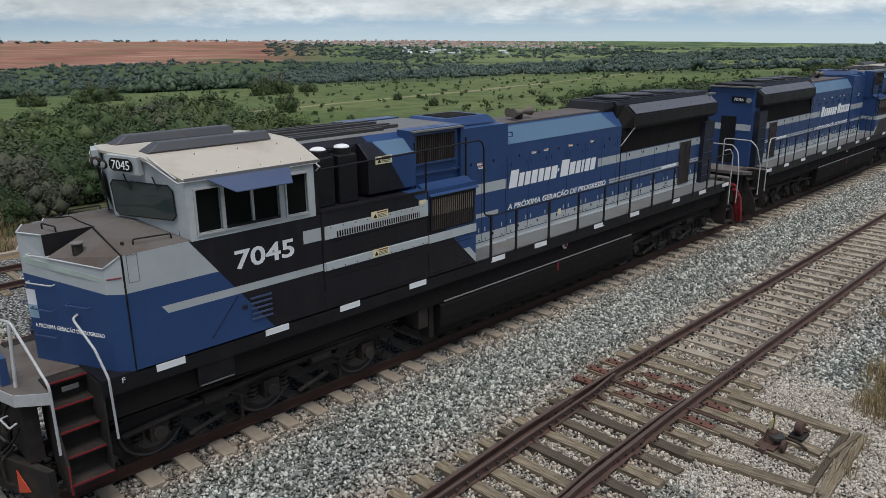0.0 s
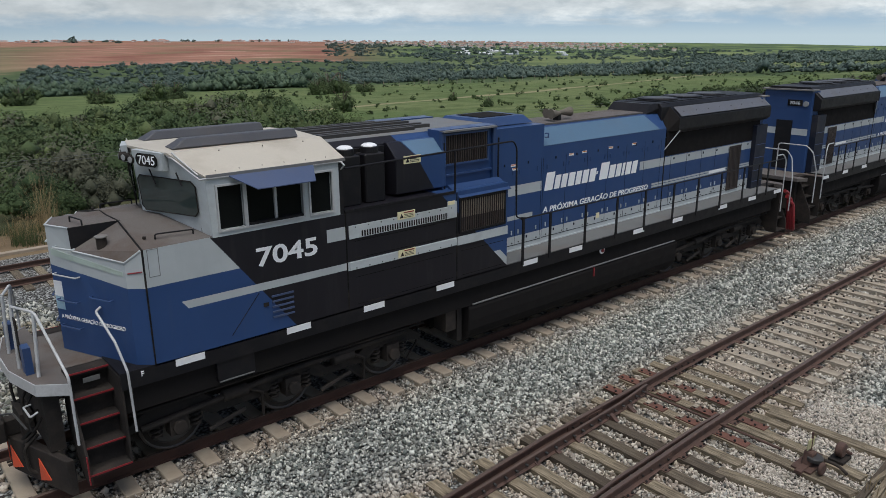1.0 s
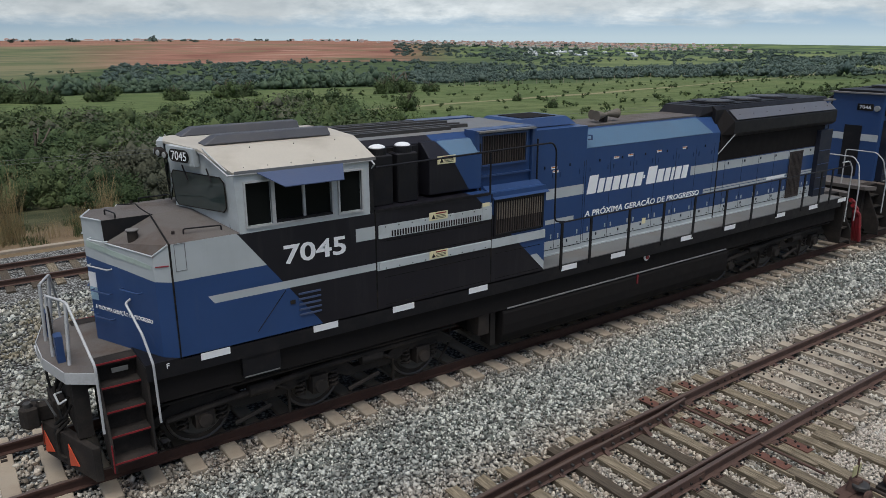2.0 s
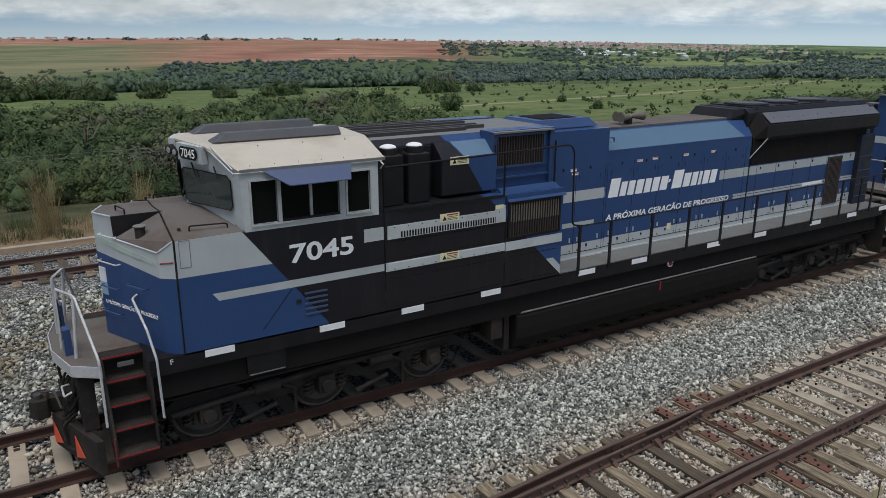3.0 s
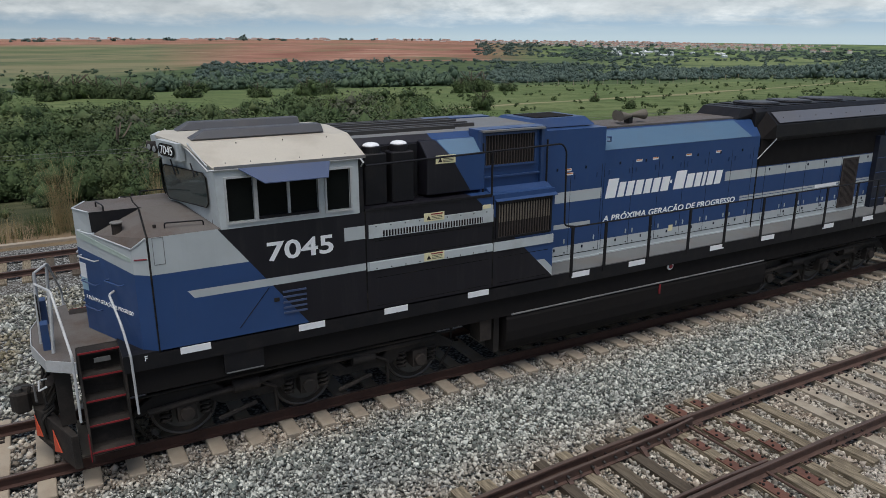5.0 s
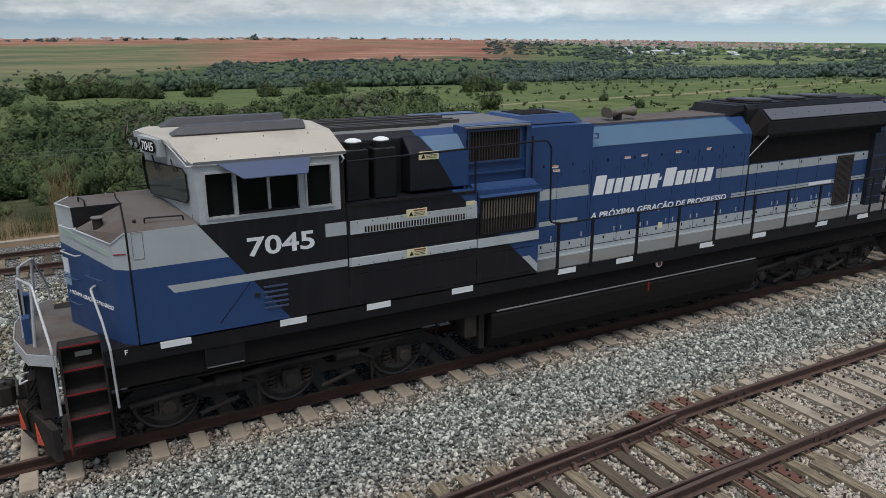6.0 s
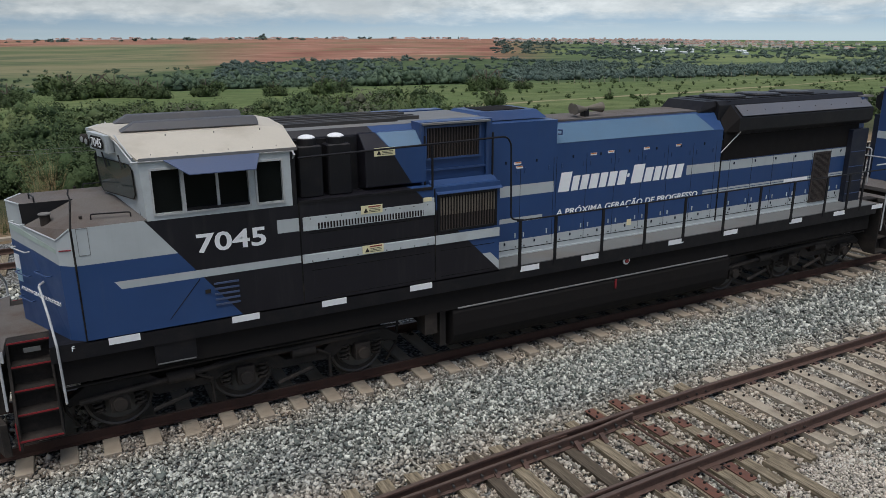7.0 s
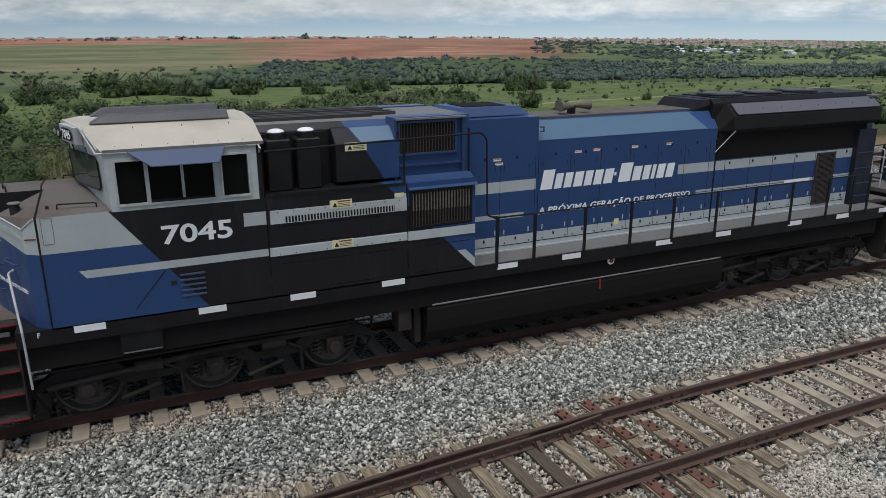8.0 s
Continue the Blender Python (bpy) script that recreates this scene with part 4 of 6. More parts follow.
    for s in (-1, 1):
        # Pale bar drawn in for the highlight on the tank's upper edge.
        part("tank_highlight", bar([(X(9.6), s * 1.4, 1.43), (X(16.6), s * 1.4, 1.43)], 0.018, 6), M_TANKEDGE, loco, "pale bar for the highlight along the tank edge")
        part("air_reservoir", drum((X(11.8), s * 1.1, 1.66), (1, 0, 0), 0.16, 3.0, 16, 0.03), M_UNDER, loco)
        part("air_reservoir", drum((X(15.2), s * 1.1, 1.66), (1, 0, 0), 0.16, 2.4, 16, 0.03), M_UNDER, loco)
        part("emergency_cutoff", drum((X(13.55), s * 1.47, 1.78), (0, 1, 0), 0.05, 0.05, 12, 0.01), M_RED, loco)
        part("button_plate", drum((X(13.55), s * 1.455, 1.78), (0, 1, 0), 0.085, 0.03, 16, 0.005), M_WHITE, loco, "white round plate behind the red button")
        part("sight_gauge", solid(X(13.31), X(13.35), s * 1.42, s * 1.44, 1.2, 1.4, 0.006), M_RED, loco)
        part("jacking_pad", solid(X(8.95), X(9.2), s * 1.0, s * 1.35, 1.0, 1.86, 0.02), M_UNDER, loco)
        part("jacking_pad", solid(X(9.28), X(9.4), s * 1.0, s * 1.3, 0.7, 1.86, 0.02), M_UNDER, loco)
        # Near-black skirt: the sill's shadow is put into its colour.
        part("side_skirt", solid(X(2.98), X(21.7), s * 1.30, s * 1.40, 1.42, 1.84, 0.01), M_RECESS, loco)
        sill_box = part("sill_box", solid(X(4.35), X(4.95), s * 1.36, s * 1.49, 1.52, 1.84, 0.01), M_BLACK, loco)
        part("lower_lip", solid(X(4.37), X(4.93), s * 1.40, s * 1.50, 1.50, 1.518, 0.003), M_WALK, sill_box)
        end_steps(loco, 2.43, 2.99, s, -1)
        end_steps(loco, 22.0, 22.58, s, 1)
        part("stair_handrail", bar(rounded([(X(2.03), s * 0.29, 2.96), (X(2.22), s * 0.76, 2.96), (X(2.36), s * 1.50, 2.24), (X(2.35), s * 1.53, 1.26)], 0.07), 0.019, 8), M_RAILGREY, loco, "light grey stair handrail")
        part("rail_post", bar([(X(2.03), s * 0.30, 2.95), (X(2.0), s * 0.34, 2.06)], 0.024, 8), M_RAILGREY, loco)
        part("rail_post", bar([(X(2.21), s * 0.74, 2.95), (X(2.14), s * 0.80, 2.06)], 0.024, 8), M_RAILGREY, loco)
        part("cable_box", solid(X(2.02), X(2.12), s * 0.46, s * 0.66, 2.06, 2.45, 0.02), M_BLUE, loco, "small blue cable socket box")
        part("stair_handrail", bar(rounded([(X(3.03), s * 0.84, 2.86), (X(2.95), s * 0.86, 2.82), (X(3.03), s * 1.32, 2.48), (X(3.08), s * 1.54, 2.1), (X(3.09), s * 1.55, 1.2)], 0.05), 0.018, 8), M_RAILGREY, loco, "light grey stair handrail")
        part("stair_handrail", bar(rounded([(X(22.05), s * 1.53, 1.35), (X(22.05), s * 1.53, 2.9), (X(21.9), s * 1.5, 3.1), (X(21.5), s * 1.5, 3.1)], 0.08), 0.018, 8), M_RAILGREY, loco, "light grey stair handrail")
        part("stair_handrail", bar(rounded([(X(22.6), s * 1.53, 1.3), (X(22.6), s * 1.53, 2.3), (X(22.7), s * 1.4, 2.9), (X(22.75), s * 1.2, 3.1), (X(22.75), s * 0.3, 3.1), (X(22.75), s * 0.3, 2.06)], 0.08), 0.018, 8), M_RAILGREY, loco, "light grey stair handrail")
        part("uncoupling_lever", bar(rounded([(X(2.0), s * 1.15, 1.72), (X(1.9), s * 1.2, 1.70), (X(1.9), s * 0.75, 1.66), (X(2.0), s * 0.7, 1.65)], 0.03), 0.014, 6), M_RAILGREY, loco)
        part("handrail_plate", solid(X(2.02), X(2.035), s * 0.33, s * 0.48, 2.2, 2.82, 0.004), M_UNDER, loco)
    for e, x, way in ((0, 1.95, -1), (1, 22.8, 1)):
        c = part("coupler", solid(X(x) + way * 0.0, X(x) + way * 0.28, -0.1, 0.1, 1.0, 1.22, 0.03), M_UNDER, loco)
        kn = prism([(X(x) + way * 0.22, -0.2), (X(x) + way * 0.42, -0.22), (X(x) + way * 0.5, -0.08), (X(x) + way * 0.38, -0.02), (X(x) + way * 0.46, 0.12), (X(x) + way * 0.36, 0.22), (X(x) + way * 0.2, 0.16)], "z", 0.95, 1.28, 0.03)
        part("knuckle", kn, M_UNDER, c)
        part("pivot_pin", drum((X(x) + way * 0.36, -0.12, 1.14), (0, 0, 1), 0.06, 0.42, 12, 0.01), M_DARKSTEEL, c)
        part("coupler_pocket", solid(X(x) - way * 0.12, X(x) + way * 0.05, -0.28, 0.28, 0.92, 1.34, 0.04), M_UNDER, c)
        part("lift_lever", bar(rounded([(X(x) + way * 0.1, -1.1, 1.5), (X(x) + way * 0.14, -0.4, 1.46), (X(x) + way * 0.3, -0.1, 1.36)], 0.05), 0.016, 6), M_DARKSTEEL, c)
    for s in (-1, 1):
        for k, y in enumerate((0.3, 0.42, 0.54)):
            part("brake_hose", bar(rounded([(X(2.05), s * y, 1.1), (X(1.85), s * y, 0.95), (X(1.86), s * (y + 0.06), 0.62), (X(1.98), s * (y + 0.1), 0.55)], 0.08), 0.024, 7), M_SEAL, loco)
            part("brake_hose", bar(rounded([(X(22.75), s * y, 1.1), (X(23.0), s * y, 0.9), (X(23.05), s * (y + 0.03), 0.6), (X(23.3), s * (y + 0.03), 0.62)], 0.08), 0.024, 7), M_UNDER, loco)
    for y, z in ((-1.28, 1.85), (-1.36, 1.7), (-1.44, 1.55)):
        part("jumper_hose", bar(rounded([(X(22.76), y, z), (X(22.95), y - 0.05, z - 0.1), (X(22.98), y - 0.1, 1.0), (X(23.1), y - 0.08, 0.62), (X(23.3), y, 0.58)], 0.12), 0.062, 8), M_RED, loco, "red jumper hose between the engines")
    for y, z in ((-0.35, 1.62), (-0.55, 1.58), (0.4, 1.6)):
        part("cable", bar(rounded([(X(2.1), y, z + 0.2), (X(1.93), y - 0.05, z), (X(1.95), y - 0.22, z - 0.35), (X(2.08), y - 0.3, z - 0.1)], 0.1), 0.02, 7), M_SEAL, loco)
    plow = [(X(2.2), -1.35), (X(1.75), -0.1), (X(1.75), 0.1), (X(2.2), 1.35), (X(2.3), 1.35), (X(1.88), 0.0), (X(2.3), -1.35)]
    part("plough", prism(plow, "z", 0.45, 0.98, 0.01), M_UNDER, loco)
    for s in (-1, 1):
        for u in (0.25, 0.88):
            def onplow(w, z, out):
                t = u + w
                return (X(1.75) + 0.36 * (t - 0.1) - 0.94 * out, s * (t + 0.34 * out), z)
            tri = [(-0.14, 0.50), (0.10, 0.58), (-0.12, 0.86)]
            hm = bmesh.new()
            lo = [hm.verts.new(onplow(w, z, 0.012)) for w, z in tri]
            hi = [hm.verts.new(onplow(w, z, 0.022)) for w, z in tri]
            hm.faces.new(lo), hm.faces.new(hi)
            for i in range(3):
                hm.faces.new((lo[i], lo[(i + 1) % 3], hi[(i + 1) % 3], hi[i]))
            bmesh.ops.recalc_face_normals(hm, faces=hm.faces)
            part("hazard_mark", hm, M_SIGNAL, loco, "orange hazard triangle on the plough")
    return loco


first = locomotive("7045", "blue, grey and black diesel locomotive on the concrete-sleeper track")
second = locomotive("7046", "blue and grey diesel locomotive coupled rear to rear behind another")
second.matrix_world = Matrix.Translation((23.42 * 2 - OX, CL, 0.0)) @ pose(0, 0, 0, 0, 0, 180)


# ---- ground and sky ----
def profile(p):
    return float(np.interp(p, [-1e4, 0, 4, 14, 40, 100, 170, 270, 330, 520, 900, 1500, 2300, 3300, 5200],
                           [0, 0, -0.3, -1.6, -5, -9, -11.5, -15, -17.5, -31, -40, -36, -20, -10, -12]))


def hill(x, y):
    p = y - 26
    z = profile(p)
    if p > 0:
        k = min(1.0, p / 60)
        z += k * 0.8 * noise.noise((x / 35, y / 35, 3)) + min(1.0, p / 500) * 5 * noise.noise((x / 420, y / 420, 7))
    if p > 400 and x > 1200:
        z -= 24 * min(1.0, (x - 1200) / 2200)
    return z - 0.06


def ground_mesh():
    rings = [0.0] + list(np.geomspace(6, 4990, 96))
    sectors = 260
    verts, faces = [], []
    for r in rings:
        for k in range(sectors):
            a = 2 * math.pi * k / sectors
            x, y = 8 + r * math.sin(a), 12 + r * math.cos(a)
            verts.append((x, y, hill(x, y)))
    for i in range(len(rings) - 1):
        for k in range(sectors):
            j = (k + 1) % sectors
            a, b, c, d = i * sectors + k, i * sectors + j, (i + 1) * sectors + j, (i + 1) * sectors + k
            faces.append((a, d, c, b) if i else (a, d, c))
    me = bpy.data.meshes.new("ground")
    me.from_pydata(verts, [], faces)
    me.validate()
    me.polygons.foreach_set("use_smooth", [True] * len(me.polygons))
    return me


def ground_material():
    """Soil, meadow, wood floor and bare red fields, by where they lie in the landscape."""
    n = Nodes("landscape_ground")
    sep = n.add("ShaderNodeSeparateXYZ")
    pos = n.coords()
    n.link(pos, sep.inputs[0])
    x, y = sep.outputs[0], sep.outputs[1]
    p = n.math("SUBTRACT", y, 26.0)
    slope = n.math("DIVIDE", x, n.math("MAXIMUM", p, 20.0))
    big, mid, small, tiny = n.noise(0.004, 6, pos), n.noise(0.03, 6, pos), n.noise(0.35, 6, pos), n.noise(6.0, 4, pos)
    warp = n.math("MULTIPLY_ADD", n.math("SUBTRACT", big, 0.5), 0.9, 1.0)
    pw = n.math("MULTIPLY", p, warp)
    soil = n.mix(n.ramp(small, 0.35, 0.65), (0.15, 0.105, 0.066), (0.25, 0.18, 0.11))
    soil = n.mix(n.math("MULTIPLY", tiny, 0.7), soil, (0.13, 0.10, 0.06))
    meadow = n.mix(n.ramp(mid, 0.35, 0.65), (0.092, 0.135, 0.048), (0.142, 0.172, 0.072))
    meadow = n.mix(n.math("MULTIPLY", n.ramp(n.noise(0.16, 8, pos, 0.7), 0.45, 0.62), 0.75), meadow, (0.06, 0.085, 0.032))
    wood = n.mix(n.ramp(mid, 0.3, 0.7), (0.045, 0.070, 0.034), (0.085, 0.12, 0.052))
    open_land = n.math("MULTIPLY", n.ramp(slope, 0.7, 1.1), n.ramp(n.noise(0.0045, 5, pos), 0.40, 0.52))
    wood = n.mix(open_land, wood, n.mix(n.ramp(mid, 0.35, 0.65), (0.11, 0.15, 0.06), (0.19, 0.22, 0.10)))
    plots = n.noise(0.0075, 7, pos, 0.68, (0.55, 1.0, 1.0))
    fields = n.mix(n.ramp(plots, 0.38, 0.60), (0.20, 0.088, 0.063), (0.335, 0.175, 0.125))
    fields = n.mix(n.math("MULTIPLY", n.ramp(n.noise(0.011, 7, pos, 0.7, (0.35, 1.0, 1.0)), 0.53, 0.61), 0.75), fields, (0.155, 0.145, 0.075))
    fields = n.mix(n.math("MULTIPLY", n.ramp(n.noise(0.016, 5, pos, 0.6, (0.3, 1.0, 1.0)), 0.60, 0.68), 0.8), fields, (0.44, 0.30, 0.22))
    left = n.ramp(slope, 0.22, 0.04)
    wander = n.math("MULTIPLY_ADD", n.math("SUBTRACT", n.noise(0.0022, 6, pos, 0.6), 0.5), 1900.0, p)
    bare = n.math("MULTIPLY", n.math("MULTIPLY", n.ramp(slope, 0.14, 0.27), n.ramp(slope, 0.78, 0.62)), n.ramp(wander, 2650.0, 2250.0))
    bare = n.math("MAXIMUM", bare, n.ramp(n.math("MULTIPLY_ADD", n.math("SUBTRACT", plots, 0.5), 900.0, p), 2300.0, 2480.0))
    grassy = n.mix(n.ramp(n.noise(0.006, 5, pos, 0.6, (0.45, 1.0, 1.0)), 0.4, 0.6), (0.105, 0.13, 0.062), (0.20, 0.185, 0.105))
    grassy = n.mix(n.math("MULTIPLY", n.ramp(n.noise(0.013, 7, pos, 0.7, (0.4, 1.0, 1.0)), 0.52, 0.64), 0.8), grassy, (0.075, 0.095, 0.055))
    fields = n.mix(bare, grassy, fields)
    town_side = n.ramp(slope, 0.62, 0.80)
    far = n.mix(town_side, fields, n.mix(n.ramp(n.noise(0.006, 5, pos), 0.42, 0.6), (0.045, 0.075, 0.045), (0.14, 0.19, 0.07)))
    scrub = n.mix(n.ramp(small, 0.35, 0.65), (0.035, 0.042, 0.02), (0.085, 0.085, 0.045))
    col = n.mix(n.ramp(n.math("MULTIPLY_ADD", small, 3.0, p), 3.5, 7.0), soil, scrub)
    # Unseen ground behind the camera, made dark to dim reflections in the cab windows.
    col = n.mix(n.ramp(y, 2.0, 0.5), col, n.mix(small, (0.03, 0.036, 0.018), (0.07, 0.075, 0.04)))
    col = n.mix(n.ramp(n.math("ADD", p, n.math("MULTIPLY", mid, 60.0)), 125.0, 145.0), col, meadow)
    right_meadow = n.math("MULTIPLY", n.ramp(slope, 0.42, 0.5), n.ramp(p, 12.0, 40.0))
    col = n.mix(right_meadow, col, meadow)
    away = n.math("SQRT", n.math("ADD", n.math("MULTIPLY", x, x), n.math("MULTIPLY", p, p)))
    col = n.mix(n.ramp(n.math("MULTIPLY_ADD", mid, 30.0, away), 345.0, 355.0), col, wood)
    col = n.mix(n.ramp(n.math("ADD", pw, n.math("MULTIPLY", left, 500.0)), 1180.0, 1260.0), col, far)
    road = n.math("MULTIPLY", n.ramp(n.math("ABSOLUTE", n.math("SUBTRACT", n.math("MULTIPLY_ADD", x, -0.16, p), 112.0)), 2.6, 1.6), right_meadow)
    col = n.mix(n.math("MULTIPLY", road, 0.7), col, (0.32, 0.27, 0.17))
    cutting = n.math("MAXIMUM", n.math("ABSOLUTE", n.math("MULTIPLY_ADD", x, 0.035, -7.6)), n.math("ABSOLUTE", n.math("MULTIPLY_ADD", y, 0.11, -8.4)))
    col = n.mix(n.ramp(n.math("MULTIPLY_ADD", mid, 0.8, cutting), 1.35, 1.15), col, n.mix(small, (0.20, 0.095, 0.055), (0.31, 0.17, 0.10)))
    n.bump(n.math("ADD", small, n.math("MULTIPLY", tiny, 0.3)), 0.5, 0.4)
    return n.done(col, 0.95, 0.0, 0.1)


ground = new("ground", ground_mesh())
ground.data.materials.append(ground_material())
tagged(ground, "soil, green meadow, woodland floor and red fields", "ground", kind="structure")


def sky_material():
    n = Nodes("overcast_sky")
    pos = n.coords()
    sep = n.add("ShaderNodeSeparateXYZ")
    n.link(pos, sep.inputs[0])
    z = sep.outputs[2]
    heap = n.noise(0.0026, 8, pos, 0.6, (1.0, 1.0, 3.4))
    streak = n.noise(0.0012, 6, pos, 0.55, (1.0, 1.0, 11.0))
    veil = n.noise(0.0009, 5, pos, 0.5, (1.0, 1.0, 2.6))
    puff = n.noise(0.0065, 7, pos, 0.6, (1.0, 1.0, 2.8))
    cover = n.ramp(n.math("ADD", z, n.math("MULTIPLY", n.math("SUBTRACT", heap, 0.5), 260.0)), 70.0, 165.0)
    cover = n.math("MAXIMUM", cover, n.math("MULTIPLY", n.ramp(streak, 0.48, 0.66), n.ramp(z, 20.0, 75.0, 0.0, 0.8)))
    low = n.mix(n.ramp(z, 0.0, 90.0), (0.50, 0.62, 0.69), (0.37, 0.51, 0.64))
    shade = n.ramp(n.math("ADD", n.math("MULTIPLY", heap, 0.6), n.math("MULTIPLY", puff, 0.4)), 0.36, 0.62)
    cloud = n.mix(shade, (0.435, 0.51, 0.56), (0.80, 0.86, 0.885))
    cloud = n.mix(n.math("MULTIPLY", n.ramp(veil, 0.42, 0.62), 0.75), cloud, (0.50, 0.555, 0.59))
    col = n.mix(cover, low, cloud)
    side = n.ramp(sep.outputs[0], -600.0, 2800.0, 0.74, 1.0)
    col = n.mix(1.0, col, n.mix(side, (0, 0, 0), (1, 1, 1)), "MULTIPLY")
    em = n.add("ShaderNodeEmission")
    n.put(em.inputs[0], col)
    em.inputs[1].default_value = 1.0
    out = n.nt.nodes["Material Output"]
    n.link(em.outputs[0], out.inputs[0])
    return n.mat


def sky_ring(radius=4900, z0=-120, z1=1100, sides=96):
    verts, faces = [], []
    for z in (z0, z1):
        verts += [(radius * math.cos(2 * math.pi * k / sides), radius * math.sin(2 * math.pi * k / sides), z) for k in range(sides)]
    for k in range(sides):
        j = (k + 1) % sides
        faces.append((k, k + sides, j + sides, j))
    me = bpy.data.meshes.new("backdrop")
    me.from_pydata(verts, [], faces)
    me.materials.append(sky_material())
    return tagged(new("backdrop", me), "cloudy sky low over the horizon", "sky", kind="structure")


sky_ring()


# ---- ballast ----
def gravel_material(name, dark, light, warm, mixed=1.0):
    """Broken stone: each piece its own grey, some rusty."""
    n = Nodes(name)
    geo = n.add("ShaderNodeNewGeometry")
    rnd = geo.outputs["Random Per Island"]
    col = n.mix(n.ramp(rnd, 0.08, 0.92), dark, light)
    pos = geo.outputs["Position"]
    sep = n.add("ShaderNodeSeparateXYZ")
    n.link(pos, sep.inputs[0])
    tint = n.math("FRACT", n.math("MULTIPLY", rnd, 17.0))
    green = n.mix(n.ramp(tint, 0.55, 0.95, 0.0, mixed), col, (0.125, 0.145, 0.13))
    near_rail = n.math("MAXIMUM", n.ramp(n.math("ABSOLUTE", n.math("SUBTRACT", sep.outputs[1], 6.0)), 2.0, 1.2),
                       n.ramp(n.math("ABSOLUTE", n.math("SUBTRACT", sep.outputs[1], CL)), 2.0, 1.3))
    rust = n.math("MULTIPLY", near_rail, n.ramp(n.noise(1.3, 5, pos), 0.35, 0.65, 0.35, 0.85))
    col = n.mix(rust, green, n.mix(rnd, (0.17, 0.12, 0.085), warm))
    stain = n.ramp(n.noise(0.55, 5, pos), 0.5, 0.7)
    col = n.mix(n.math("MULTIPLY", stain, 0.3 * mixed), col, n.mix(rnd, (0.08, 0.085, 0.09), (0.28, 0.29, 0.30)))
    weedy = n.math("MULTIPLY", n.ramp(sep.outputs[1], 13.2, 15.0), n.ramp(n.noise(0.5, 4, pos), 0.42, 0.6))
    col = n.mix(n.math("MULTIPLY", weedy, 0.75), col, n.mix(rnd, (0.12, 0.10, 0.05), (0.30, 0.23, 0.13)))
    col = n.mix(n.math("MULTIPLY", n.noise(60, 3, pos), 0.12), col, (0.10, 0.10, 0.10))
    n.bump(n.noise(90, 3, pos), 0.3, 0.004)
    return n.done(col, 0.9, 0.0, 0.25)


def bed_material():
    n = Nodes("ballast_bed")
    pos = n.coords()
    v = n.add("ShaderNodeTexVoronoi")
    v.inputs["Scale"].default_value = 17.0
    n.link(pos, v.inputs["Vector"])
    bw = n.add("ShaderNodeSeparateColor")
    n.link(v.outputs["Color"], bw.inputs[0])
    col = n.mix(bw.outputs[0], (0.07, 0.073, 0.07), (0.46, 0.47, 0.45))
    # Dark cell edges: shade between the stones put into the colour.
    col = n.mix(n.ramp(v.outputs["Distance"], 0.35, 0.65), col, (0.035, 0.034, 0.032))
    col = n.mix(n.math("MULTIPLY", n.ramp(n.noise(0.4, 5, pos), 0.5, 0.7), 0.5), col, (0.17, 0.14, 0.11))
    n.bump(n.math("SUBTRACT", 1.0, v.outputs["Distance"]), 1.0, 0.03)
    return n.done(col, 0.95, 0.0, 0.15)


M_GRAVEL = gravel_material("ballast_stone", (0.088, 0.093, 0.083), (0.69, 0.70, 0.635), (0.60, 0.50, 0.39))
M_BED = bed_material()
YN, Y2 = 5.29, 6.93
TIE0, PITCH = 2.99, 0.598


def bed_level(y):
    return float(np.interp(y, [1.5, 3.0, 7.2, 9.2, 12.9, 14.5, 19.5, 20.5, 24.3, 25.5], [-0.08, 0.02, 0.035, 0.105, 0.105, 0.03, 0.02, 0.05, 0.05, -0.09]))


def ballast_bed():
    xs = list(np.arange(-120, 420, 4.0))
    ys = [1.5, 3.0, 4.5, 7.2, 9.2, 12.9, 14.5, 17, 19.5, 20.5, 24.3, 25.5]
    verts = [(x, y + 0.25 * noise.noise((x / 3, y, 5)) * (1 if y in (1.5, 25.5) else 0), bed_level(y) - 0.03) for x in xs for y in ys]
    n = len(ys)
    faces = [(i * n + j, (i + 1) * n + j, (i + 1) * n + j + 1, i * n + j + 1) for i in range(len(xs) - 1) for j in range(n - 1)]
    me = bpy.data.meshes.new("ballast_bed")
    me.from_pydata(verts, [], faces)
    me.materials.append(M_BED)
    return tagged(new("ballast_bed", me), "grey crushed stone ballast under the tracks", "ballast", kind="structure")


ballast_bed()


